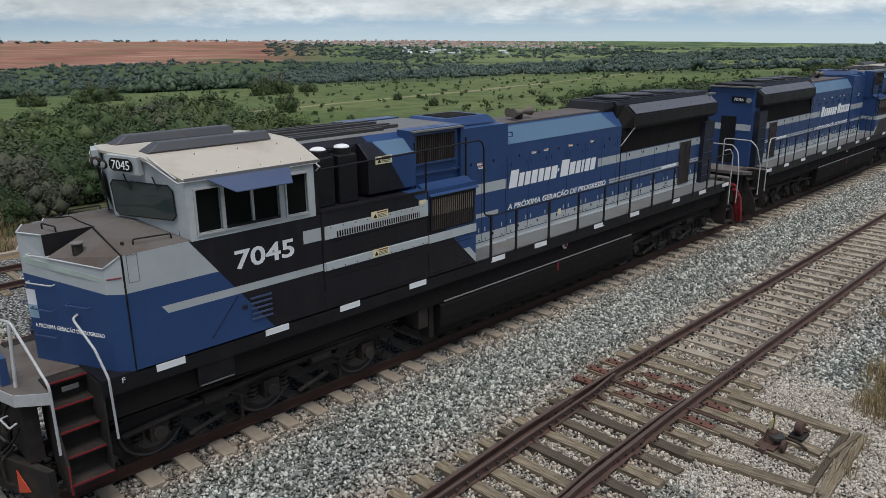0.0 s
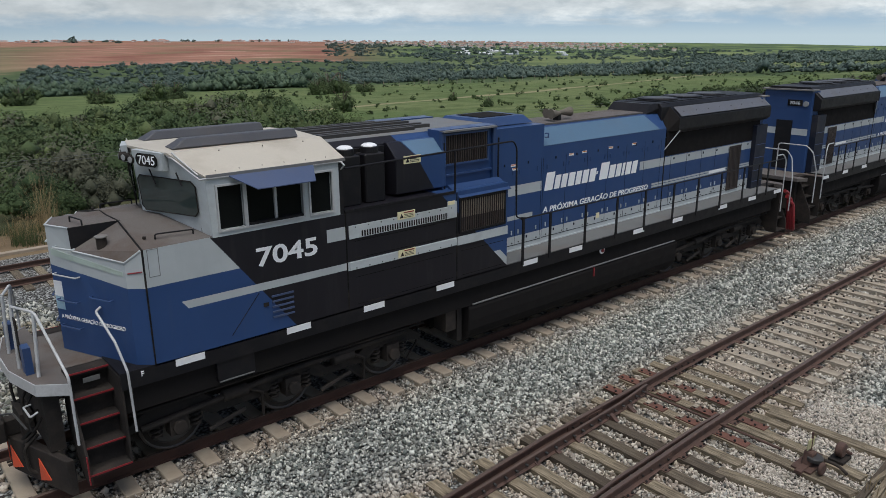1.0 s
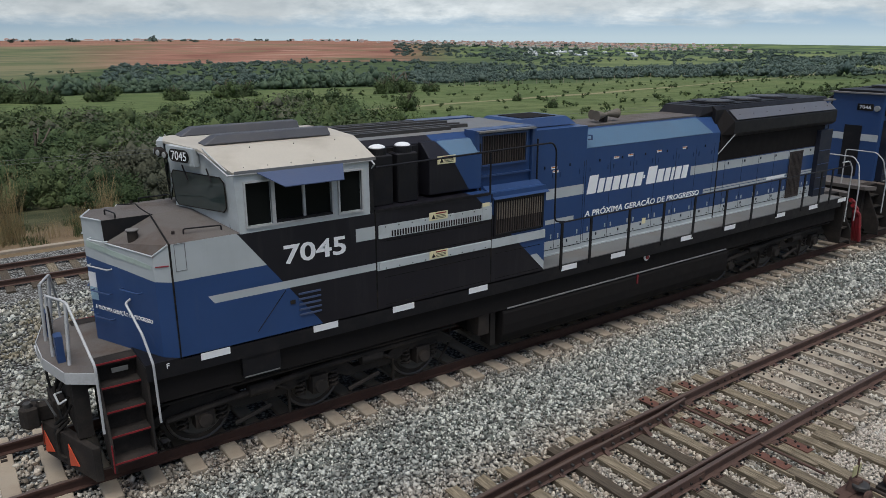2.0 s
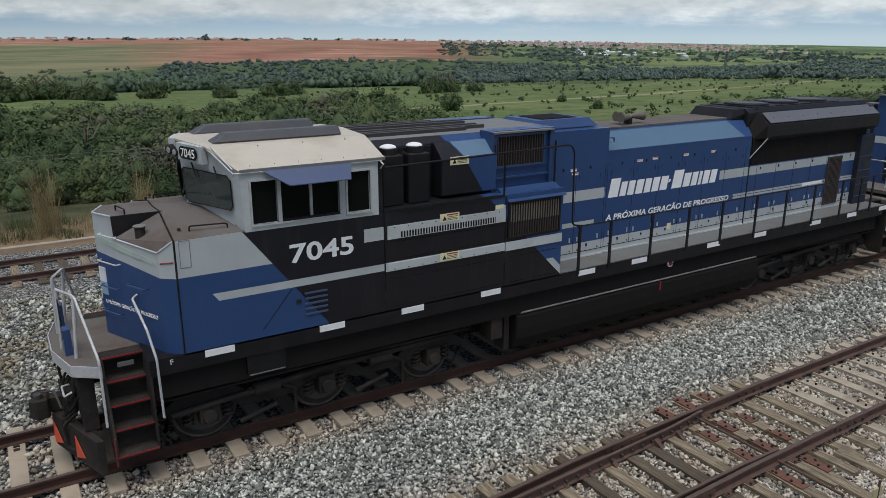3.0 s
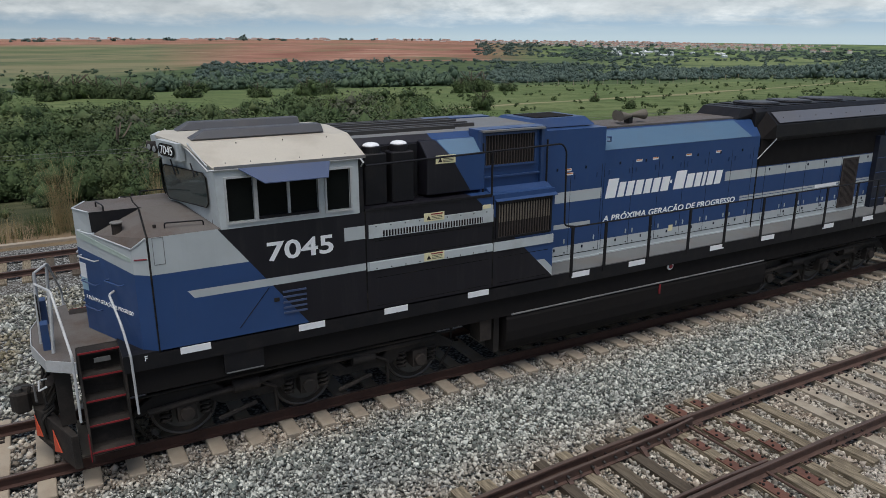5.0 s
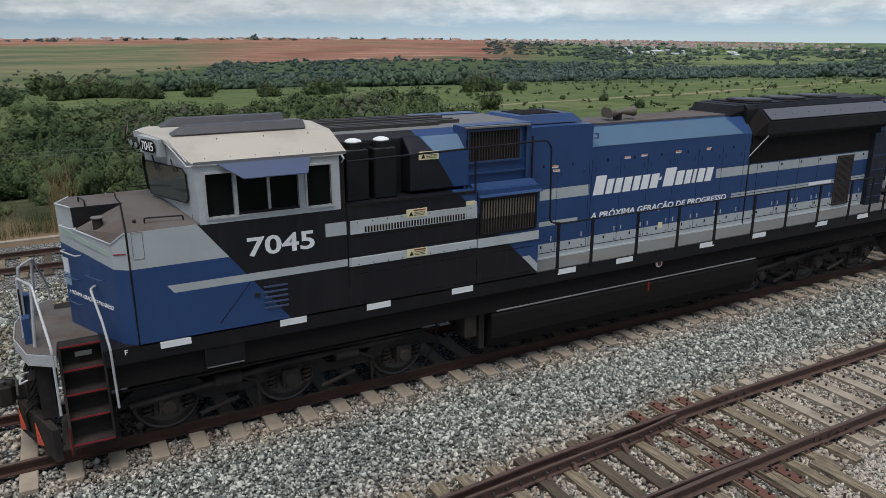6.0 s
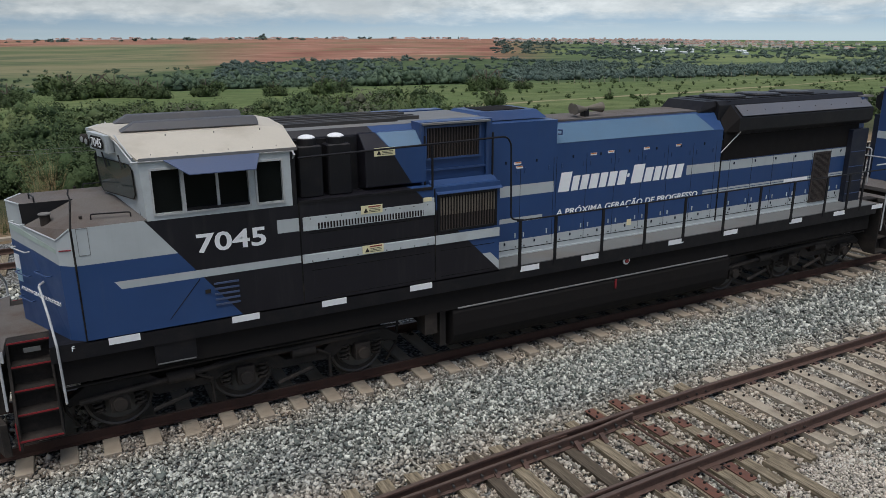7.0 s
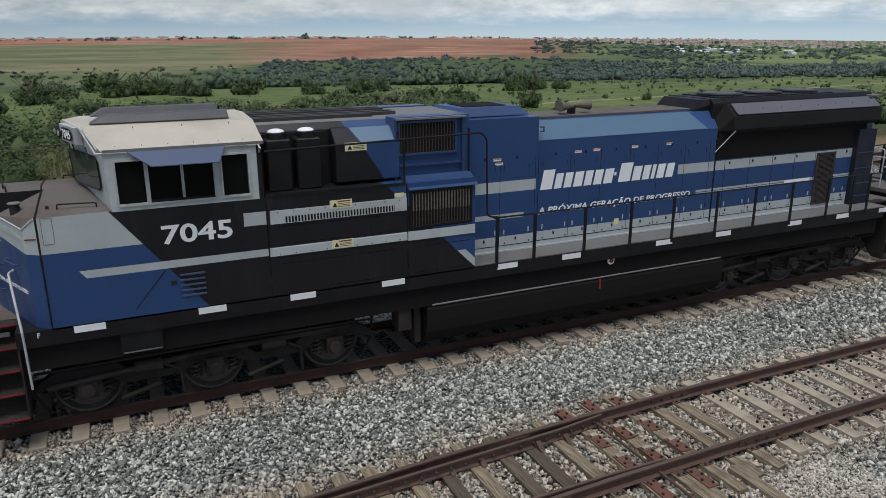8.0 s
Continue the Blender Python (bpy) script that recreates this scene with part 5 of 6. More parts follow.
def stones(name, places, sizes, material, label, seed):
    """Many small angular stones as one mesh: jittered eight-sided lumps."""
    rng = np.random.default_rng(seed)
    base = np.array([(1, 0, 0), (-1, 0, 0), (0, 1, 0), (0, -1, 0), (0, 0, 1), (0, 0, -1)], float) * 0.62
    tris = np.array([(0, 2, 4), (2, 1, 4), (1, 3, 4), (3, 0, 4), (2, 0, 5), (1, 2, 5), (3, 1, 5), (0, 3, 5)])
    k = len(places)
    shape = base[None] * rng.uniform(0.6, 1.2, (k, 6, 1)) + rng.normal(0, 0.16, (k, 6, 3))
    shape *= sizes[:, None, None] * rng.uniform(0.7, 1.25, (k, 1, 3))
    q = rng.normal(size=(k, 4))
    q /= np.linalg.norm(q, axis=1)[:, None]
    w, x, y, z = q.T
    rot = np.stack([np.stack([1 - 2 * (y * y + z * z), 2 * (x * y - z * w), 2 * (x * z + y * w)], -1),
                    np.stack([2 * (x * y + z * w), 1 - 2 * (x * x + z * z), 2 * (y * z - x * w)], -1),
                    np.stack([2 * (x * z - y * w), 2 * (y * z + x * w), 1 - 2 * (x * x + y * y)], -1)], 1)
    v = np.einsum("kij,knj->kni", rot, shape) + places[:, None, :]
    f = (tris[None] + 6 * np.arange(k)[:, None, None]).reshape(-1, 3)
    me = bpy.data.meshes.new(name)
    me.vertices.add(k * 6), me.loops.add(len(f) * 3), me.polygons.add(len(f))
    me.vertices.foreach_set("co", v.reshape(-1))
    me.loops.foreach_set("vertex_index", f.reshape(-1))
    me.polygons.foreach_set("loop_start", np.arange(0, len(f) * 3, 3))
    me.update(calc_edges=True)
    me.materials.append(material)
    return tagged(new(name, me), label, "ballast", kind="stuff")


NEAR_TIES = [(4.5 + 0.49 * k, 4.42, 7.19) for k in range(-12, 12)] + [(10.39, 4.45, 7.3), (10.95, 4.45, 7.45), (11.48, 4.45, 7.5), (12.0, 4.45, 7.5), (12.5, 4.62, 7.45), (12.97, 4.66, 7.42)] \
    + [(13.62 + 0.58 * k, 4.78, 7.36) for k in range(0, 90)]
LONG_TIES = [((12.33, 5.0), (12.36, 2.95)), ((11.62, 4.9), (11.44, 3.05)), ((10.98, 4.8), (10.9, 3.0)), ((9.98, 4.6), (10.3, 2.8))]


def scatter(x0, x1, y0, y1, per_m2, size, seed):
    rng = np.random.default_rng(seed)
    n = int((x1 - x0) * (y1 - y0) * per_m2)
    x, y = rng.uniform(x0, x1, n), rng.uniform(y0, y1, n)
    s = np.clip(rng.lognormal(math.log(size), 0.32, n), size * 0.5, size * 2.0)
    keep = np.ones(n, bool)
    for cx, a, b in NEAR_TIES:
        keep &= ~((abs(x - cx) < 0.098 + 0.03 * rng.normal(size=n)) & (y > a - 0.0) & (y < b))
    for (xa, ya), (xb, yb) in LONG_TIES:
        t = np.clip((ya - y) / (ya - yb), 0, 1)
        keep &= ~((abs(x - (xa + t * (xb - xa))) < 0.11) & (y < ya) & (y > yb))
    if size > 0.04:
        keep &= ~((x > 9.4 + 0.3 * np.sin(y * 5)) & (x < 13.8 + 0.3 * np.sin(y * 4)) & (y < 4.45 + 0.12 * np.sin(x * 6)))
    k = np.round((x - TIE0) / PITCH)
    keep &= ~((abs(x - TIE0 - k * PITCH) < 0.125) & (y > 9.72 + 0.03 * rng.normal(size=n)) & (y < 12.52))
    for yr in (YN, Y2, CL - 0.835, CL + 0.835):
        keep &= abs(y - yr) > 0.10
    z = np.array([bed_level(v) for v in y]) + rng.uniform(-0.02, 0.018, n) - 0.3 * (s - size)
    return np.stack([x, y, z], 1)[keep], s[keep]


zones = [scatter(-1.5, 17, 2.2, 10.2, 610, 0.053, 1), scatter(17, 38, 2.6, 10.2, 280, 0.064, 2), scatter(-6, 4, 10.2, 20, 150, 0.075, 3), scatter(38, 80, 3, 10, 28, 0.14, 4)]
stones("ballast_stones", np.concatenate([z[0] for z in zones]), np.concatenate([z[1] for z in zones]), M_GRAVEL,
       "loose grey and white crushed stones between the tracks", 11)
fine = scatter(9.1, 14.1, 2.0, 4.6, 1600, 0.033, 5)
M_FINE = gravel_material("fine_gravel", (0.34, 0.305, 0.255), (0.72, 0.66, 0.57), (0.66, 0.60, 0.52), 0.12)
stones("fine_gravel", fine[0] + np.array((0, 0, 0.012)), fine[1], M_FINE, "pale fine gravel round the switch stand", 12)


# ---- tracks ----
def rail(parent, points, z, scale=1.0, steel=None):
    """A flat-bottomed rail through the points (x, y); z is its foot."""
    prof = [(-0.07, 0), (0.07, 0), (0.07, 0.012), (0.012, 0.03), (0.01, 0.12), (0.036, 0.132), (0.036, 0.162), (0.03, 0.168),
            (-0.03, 0.168), (-0.036, 0.162), (-0.036, 0.132), (-0.01, 0.12), (-0.012, 0.03), (-0.07, 0.012)]
    bm = bmesh.new()
    rows = [[bm.verts.new((x, y + a * scale, z + b)) for a, b in prof] for x, y in points]
    bm.faces.new(rows[0]), bm.faces.new(rows[-1][::-1])
    for lo, hi in zip(rows, rows[1:]):
        for i in range(len(prof)):
            j = (i + 1) % len(prof)
            bm.faces.new((lo[j], lo[i], hi[i], hi[j]))
    bmesh.ops.recalc_face_normals(bm, faces=bm.faces)
    ob = part("rail", bm, steel or M_RUST, parent)
    ob.data.materials.append(M_RAILTOP)
    for f in ob.data.polygons:
        if f.normal.z > 0.9 and f.center.z > z + 0.15:
            f.material_index = 1
    return ob


def wood_material():
    n = Nodes("weathered_sleeper_wood")
    info = n.add("ShaderNodeObjectInfo")
    grain = n.noise(7.0, 6, None, 0.65, (6.0, 0.5, 6.0))
    col = n.mix(n.ramp(grain, 0.3, 0.7), (0.060, 0.047, 0.032), (0.34, 0.285, 0.20))
    tone = n.ramp(info.outputs["Random"], 0.0, 1.0, 0.0, 1.0)
    col = n.mix(n.math("MULTIPLY", n.ramp(tone, 0.62, 0.72), 0.75), col, (0.045, 0.036, 0.030))
    col = n.mix(n.math("MULTIPLY", n.ramp(n.noise(1.5, 5), 0.5, 0.68), 0.6), col, (0.06, 0.045, 0.035))
    n.bump(grain, 0.7, 0.012)
    return n.done(col, 0.9, 0.0, 0.2)


M_WOOD = wood_material()
M_CONCRETE = surface("sleeper_concrete", (0.31, 0.262, 0.20), 0.9, vary=0.18, scale=3, dirt=(0.2, 0.15, 0.11), dirty=0.5, grain=60, relief=0.3)

track_main = tagged(new("railway_track"), "rusty rails on concrete sleepers in grey ballast", "railway track", kind="structure")
for y in (CL - 0.835, CL + 0.835):
    rail(track_main, [(-90, y), (380, y)], 0.165, 1.0, M_SHADERUST)
prof = [(-1.4, 0.165), (-0.55, 0.165), (-0.35, 0.135), (0.35, 0.135), (0.55, 0.165), (1.4, 0.165), (1.4, -0.03), (-1.4, -0.03)]
tie_mesh = mesh_from("sleeper", bevelled(prism([(y, z) for y, z in prof], "x", -0.125, 0.125), 0.012), M_CONCRETE)
pad = bmesh.new()
for y in (-0.70, -0.58, 0.58, 0.70):
    bevelled(box(pad, -0.045, 0.045, y - 0.025, y + 0.025, 0.16, 0.19), 0)
clip_mesh = mesh_from("rail_clip", pad, M_UNDER)
for k in range(-40, 130):
    tie = new("sleeper", tie_mesh)
    tie.parent = track_main
    tie.location = (TIE0 + PITCH * k, CL, random.uniform(-0.006, 0.004))
    if -25 < k < 40:
        cl = tagged(new("rail_clips", clip_mesh), kind="stuff")
        cl.parent = tie

track_near = tagged(new("railway_track"), "rusty siding with a turnout on weathered wooden sleepers", "railway track", kind="structure")
rail(track_near, [(-40, 3.2), (-10, 5.0), (0, 6.05), (5, 6.52), (8.5, 6.78), (11, 6.87), (13, Y2), (380, Y2)], 0.10)
rail(track_near, [(-40, 1.5), (-10, 3.35), (0, 4.4), (5, 4.95), (8.0, 5.18), (10.5, 5.26), (13, YN), (380, YN)], 0.10)
rail(track_near, [(-10, 5.9), (0, 6.18), (5, 6.36), (8.4, 6.56), (10.4, 6.68), (11.3, 6.79)], 0.10, 0.7)
rail(track_near, [(-10, 4.1), (0, 4.62), (5, 5.03), (8.4, 5.32), (10.4, 5.36), (11.3, 5.345)], 0.10, 0.7)
wood_meshes = {}


def sleeper_mesh(length, seed):
    key = (round(length, 2), seed)
    if key not in wood_meshes:
        rng = random.Random(seed * 7 + int(length * 100))
        bm = bmesh.new()
        box(bm, -0.105, 0.105, -length / 2, length / 2, -0.08, 0.10)
        bevelled(bm, 0.014)
        for v in bm.verts:
            v.co += Vector((rng.uniform(-0.012, 0.012), rng.uniform(-0.03, 0.03), rng.uniform(-0.008, 0.006)))
        wood_meshes[key] = mesh_from("sleeper", bm, M_WOOD)
    return wood_meshes[key]


M_PALE_TIE = surface("pale_sleeper_concrete", (0.32, 0.278, 0.215), 0.9, vary=0.2, scale=4, dirt=(0.13, 0.10, 0.072), dirty=0.85, grain=50, relief=0.3)
pale_mesh = mesh_from("sleeper", solid(-0.11, 0.11, -1.29, 1.29, -0.08, 0.10, 0.014), M_PALE_TIE)
plate_mesh = mesh_from("tie_plate", solid(-0.085, 0.085, -0.16, 0.16, 0.10, 0.115, 0.003), M_RUST)
spike_mesh = mesh_from("screw_spike", drum((0, 0, 0.118), (0, 0, 1), 0.021, 0.03, 7), M_UNDER)
for i, (cx, a, b) in enumerate(NEAR_TIES):
    tie = new("sleeper", pale_mesh if cx > 13.3 else sleeper_mesh(b - a, i % 5))
    tie.parent = track_near
    tie.matrix_local = pose(cx, (a + b) / 2 + random.uniform(-0.03, 0.03), random.uniform(-0.008, 0.004), 0, 0, random.uniform(-1.2, 1.2))
    if cx < 24:
        for y in (YN, Y2):
            yy = float(np.interp(cx, [0, 5, 8.0, 10.5, 13], [4.4, 4.95, 5.18, 5.26, YN] if y == YN else [6.05, 6.52, 6.76, 6.86, Y2]))
            pl = new("tie_plate", plate_mesh)
            pl.parent = tie
            pl.location = (0, yy - (a + b) / 2, 0)
            inner = 0.42 if y == YN else -0.42
            for dx, dy in ((-0.05, 0.13), (0.05, -0.13), (0.05, 0.13), (-0.05, -0.13)) if cx < 13.3 else ((0.02, inner), (0.0, inner * 0.62), (0.05, 0.13), (-0.05, -0.13)):
                sp = new("screw_spike", spike_mesh)
                sp.parent = tie
                sp.location = (dx, yy - (a + b) / 2 + dy, 0)
for i, ((xa, ya), (xb, yb)) in enumerate(LONG_TIES):
    ln = math.hypot(xb - xa, yb - ya)
    tie = tagged(new("timber", sleeper_mesh(ln, 9 + i)), "long switch timber")
    tie.parent = track_near
    tie.matrix_local = pose((xa + xb) / 2, (ya + yb) / 2, 0.004, 0, 0, math.degrees(math.atan2(-(xb - xa), yb - ya)) + 180)
for p, q, z, w in (((12.36, 2.98), (10.22, 2.86), 0.10, 0.05), ((12.42, 2.86), (10.25, 2.70), 0.115, 0.04), ((12.48, 2.74), (10.18, 2.62), 0.09, 0.05), ((12.40, 2.80), (11.3, 2.92), 0.15, 0.03)):
    ln = math.hypot(q[0] - p[0], q[1] - p[1])
    board = part("board", solid(-w, w, -ln / 2, ln / 2, -0.05, 0.0, 0.006), M_WOOD, track_near, "split grey end board")
    board.matrix_local = pose((p[0] + q[0]) / 2, (p[1] + q[1]) / 2, z, 0, 0, math.degrees(math.atan2(-(q[0] - p[0]), q[1] - p[1])))
# rusty slide plates and joint bars of the turnout
for cx, y0, y1 in ((10.9, 6.98, 7.42), (11.48, 7.0, 7.5), (10.95, 4.62, 5.16), (11.68, 4.68, 5.15), (11.45, 5.5, 5.92), (11.45, 6.2, 6.62), (11.98, 5.55, 5.95), (11.98, 6.22, 6.6), (10.95, 5.5, 5.9), (10.95, 6.15, 6.55), (12.0, 7.0, 7.4)):
    pl = part("slide_plate", solid(cx - 0.09, cx + 0.09, y0, y1, 0.104, 0.122, 0.004), M_RUSTRED, track_near, "red rusted slide plate")
    for k in range(4):
        sp = new("bolt", spike_mesh)
        sp.parent = pl
        sp.location = (cx + (-0.05 if k % 2 else 0.05), y0 + (y1 - y0) * (0.15 + 0.23 * k), 0.012)
    if 5.4 < y0 < 6.5:
        part("rail_clamp", solid(cx - 0.06, cx + 0.06, y1 - 0.10, y1 - 0.02, 0.122, 0.15, 0.006), M_PALE_TIE, pl, "pale clamp block")
for x, y in ((12.75, Y2), (13.2, YN), (9.5, 6.81), (9.2, 5.22)):
    for s in (-1, 1):
        fb = part("joint_bar", solid(x - 0.45, x + 0.45, y + s * 0.012, y + s * 0.032, 0.13, 0.225, 0.006), M_RUST, track_near)
        for k in range(4):
            part("bolt", drum((x - 0.33 + 0.22 * k, y + s * 0.045, 0.18), (0, 1, 0), 0.017, 0.035, 7), M_UNDER, fb)
for k in range(34):
    x = 3.2 + 0.24 * k
    for xs, ys in (((0, 5, 8.4, 10.4, 11.3), (6.18, 6.36, 6.56, 6.68, 6.79)), ((0, 5, 8.4, 10.4, 11.3), (4.62, 5.03, 5.32, 5.36, 5.345))):
        y = float(np.interp(x, xs, ys))
        part("rail_bolt", drum((x, y - 0.035, 0.19), (0, 1, 0), 0.02, 0.06, 7), M_DARKSTEEL, track_near)
for x in (8.0, 8.5, 9.0, 10.0, 10.5):
    part("rail_brace", prism([(6.45, 0.11), (6.62, 0.11), (6.62, 0.2)], "x", x - 0.04, x + 0.04), M_RUST, track_near)
part("switch_rod", bar([(11.2, 6.8, 0.14), (11.2, 4.2, 0.14)], 0.022, 8), M_RUST, track_near)

stand = thing("switch_stand", (11.15, 3.75, 0.1), "low rusty switch stand with a pale target plate", "switch stand")
part("base", solid(-0.22, 0.22, -0.12, 0.12, 0.0, 0.03, 0.006), M_RUST, stand)
part("housing", prism([(-0.10, 0.03), (0.10, 0.03), (0.05, 0.2), (-0.05, 0.2)], "y", -0.06, 0.06, 0.015), M_RUST, stand)
part("spindle", bar([(0, 0, 0.2), (0, 0, 0.45)], 0.014, 8), M_RUST, stand)
part("target", solid(-0.11, 0.07, -0.006, 0.006, 0.24, 0.37, 0.004), surface("pale_yellow_target", (0.38, 0.36, 0.2), 0.6), stand, "faded yellow target plate")
part("throw_lever", bar(rounded([(0.05, 0.02, 0.12), (0.1, -0.3, 0.09), (0.06, -0.42, 0.05)], 0.05), 0.02, 8), M_UNDER, stand)
part("gear_case", drum((0.0, -0.06, 0.12), (0, 0, 1), 0.10, 0.06, 14, 0.012), M_DARKSTEEL, stand)
part("base_arm", solid(-0.3, 0.3, -0.04, 0.04, 0.0, 0.04, 0.01), M_RUST, stand)
part("ratchet", drum((-0.12, -0.2, 0.09), (0, 1, 0), 0.08, 0.05, 12, 0.01), M_RUST, stand)
stand.scale = (1.25, 1.25, 1.25)
lock = thing("switch_lock", (11.66, 3.5, 0.1), "small rusty lever lock beside the switch stand", "switch lock")
part("foot", solid(-0.1, 0.1, -0.07, 0.07, 0, 0.03, 0.005), M_UNDER, lock)
part("body", drum((0, 0, 0.11), (0, 1, 0), 0.075, 0.07, 14, 0.01), M_RUST, lock)
part("arm", bar([(0, 0, 0.12), (0.1, -0.06, 0.05)], 0.02, 6), M_RUST, lock)

lock.scale = (1.6, 1.6, 1.6)

track_far = tagged(new("railway_track"), "rusty track on old sleepers behind the train", "railway track", kind="structure")
for y in (21.5, 21.5 + 1.67):
    rail(track_far, [(-120, y), (380, y)], 0.07)
for k in range(-40, 40):
    tie = new("sleeper", sleeper_mesh(2.8, k % 5))
    tie.parent = track_far
    tie.matrix_local = pose(1 + 0.6 * k, 22.33, -0.03, 0, 0, random.uniform(-1, 1))


# ---- plants ----
def leaf_material(name, dark, light, extra):
    n = Nodes(name)
    geo = n.add("ShaderNodeNewGeometry")
    tone = n.add("ShaderNodeAttribute")
    tone.attribute_name = "tone"
    rnd = n.math("MULTIPLY_ADD", geo.outputs["Random Per Island"], 0.3, n.math("MULTIPLY", tone.outputs["Fac"], 0.85))
    col = n.mix(rnd, dark, light)
    broad = n.noise(0.22, 4, geo.outputs["Position"])
    col = n.mix(n.math("MULTIPLY", n.ramp(broad, 0.42, 0.66), 0.7), col, n.mix(rnd, tuple(c * 0.6 for c in extra), extra))
    n.bsdf.inputs["Subsurface Weight"].default_value = 0.0
    return n.done(col, 0.75, 0.0, 0.25)


M_LEAF = leaf_material("shrub_leaves", (0.024, 0.043, 0.016), (0.074, 0.112, 0.040), (0.11, 0.135, 0.06))
# Both woodland tones lean blue: distance haze put into the leaf colour.
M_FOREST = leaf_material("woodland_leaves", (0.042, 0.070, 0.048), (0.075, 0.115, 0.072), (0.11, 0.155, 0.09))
M_HAZEWOOD = leaf_material("hazy_woodland_leaves", (0.052, 0.084, 0.075), (0.085, 0.122, 0.104), (0.115, 0.15, 0.115))
M_LEAVES = [M_LEAF,
            leaf_material("dark_shrub_leaves", (0.018, 0.035, 0.013), (0.058, 0.094, 0.034), (0.08, 0.112, 0.043)),
            leaf_material("bright_shrub_leaves", (0.036, 0.06, 0.02), (0.10, 0.14, 0.048), (0.13, 0.15, 0.065)),
            leaf_material("twiggy_shrub_leaves", (0.04, 0.046, 0.028), (0.095, 0.10, 0.066), (0.12, 0.12, 0.08))]
M_TREE = leaf_material("tree_leaves", (0.025, 0.042, 0.018), (0.07, 0.105, 0.036), (0.08, 0.11, 0.04))
M_STRAW = leaf_material("dry_grass", (0.22, 0.16, 0.08), (0.52, 0.42, 0.24), (0.36, 0.29, 0.14))
M_BARK = surface("bark", (0.11, 0.085, 0.065), 0.9, vary=0.35, scale=8)


def leaves_mesh(name, spots, radii, heights, per_plant, leaf, clumps, seed, material, lift=0.15, core=0.5):
    """Crowns of many small leaf quads gathered in clumps, for all the plants at once."""
    rng = np.random.default_rng(seed)
    k = len(spots)
    cc = rng.normal(size=(k, clumps, 3))
    cc /= np.linalg.norm(cc, axis=2)[..., None]
    cc *= rng.uniform(0.25, 0.8, (k, clumps, 1))
    cc[..., 2] = np.abs(cc[..., 2]) * rng.uniform(0.3, 1.0, (k, clumps))
    each = per_plant // clumps
    d = rng.normal(size=(k, clumps, each, 3))
    d /= np.linalg.norm(d, axis=3)[..., None]
    d[..., 2] = np.where(d[..., 2] < -0.3, -d[..., 2], d[..., 2])
    size = rng.uniform(0.28, 0.5, (k, clumps, 1, 1))
    pts = cc[:, :, None, :] + d * size * rng.uniform(0.75, 1.08, (k, clumps, each, 1))
    scale = np.stack([radii, radii, heights * 0.75], 1)[:, None, None, :]
    pts = pts * scale + spots[:, None, None, :] + np.array((0, 0, 1.0)) * (heights * lift)[:, None, None, None]
    nrm = d + rng.normal(0, 0.5, d.shape) + np.array((0, 0, 0.4))
    nrm /= np.linalg.norm(nrm, axis=3)[..., None]
    ref = rng.normal(size=d.shape)
    u = np.cross(nrm, ref)
    u /= np.linalg.norm(u, axis=3)[..., None]
    v = np.cross(nrm, u)
    ls = (leaf * radii)[:, None, None, None] * rng.uniform(0.6, 1.4, (k, clumps, each, 1))
    quad = np.stack([pts - u * ls, pts + u * ls * 0.6 - v * ls * 0.7, pts + u * ls * 0.5 + v * ls * 0.8], 3).reshape(-1, 3)
    m = len(quad) // 3
    # a leafy heart in each clump, so that little light falls through
    ico_v = np.array([(1, 0, 0), (-1, 0, 0), (0, 1, 0), (0, -1, 0), (0, 0, 1), (0, 0, -1)], float)
    ico_f = np.array([(0, 2, 4), (2, 1, 4), (1, 3, 4), (3, 0, 4), (2, 0, 5), (1, 2, 5), (3, 1, 5), (0, 3, 5)])
    heart = cc[:, :, None, :] + ico_v[None, None] * size * core * rng.uniform(0.85, 1.35, (k, clumps, len(ico_v), 1))
    heart = heart * scale + spots[:, None, None, :] + np.array((0, 0, 1.0)) * (heights * lift)[:, None, None, None]
    faces = (ico_f[None] + m * 3 + len(ico_v) * np.arange(k * clumps)[:, None, None]).reshape(-1)
    quad = np.concatenate([quad, heart.reshape(-1, 3)])
    index = np.concatenate([np.arange(m * 3), faces])
    plant = 0.6 * rng.random((k, 1)) + 0.4 * rng.random((k, clumps))
    tone = np.concatenate([np.repeat(plant.reshape(-1), each * 3), np.repeat(plant.reshape(-1), len(ico_v))])
    total = len(index) // 3
    me = bpy.data.meshes.new(name)
    me.vertices.add(len(quad)), me.loops.add(total * 3), me.polygons.add(total)
    me.vertices.foreach_set("co", quad.reshape(-1))
    me.loops.foreach_set("vertex_index", index)
    me.polygons.foreach_set("loop_start", np.arange(0, total * 3, 3))
    me.update(calc_edges=True)
    me.polygons.foreach_set("use_smooth", np.arange(total) >= m)
    me.attributes.new("tone", "FLOAT", "POINT").data.foreach_set("value", tone.astype(np.float32))
    me.materials.append(material)
    return me


def planted(x, y):
    return np.array([(a, b, hill(a, b)) for a, b in zip(x, y)])


def belt(seed, n, p0, p1, s0, s1, keep=lambda x, p: True):
    """Spots in a stretch of land: p metres behind the far track, s the sideways slope."""
    rng = random.Random(seed)
    out = []
    while len(out) < n:
        p = math.sqrt(rng.uniform(p0 * p0, p1 * p1))
        x = (p + 26) * rng.uniform(s0, s1) + rng.uniform(-6, 6)
        if keep(x, p) and rng.random() < 0.35 + 0.9 * (0.5 + noise.noise((x / (8 + p * 0.08), p / (8 + p * 0.08), seed))):
            out.append((x, p + 26))
    a = np.array(out)
    return planted(a[:, 0], a[:, 1])


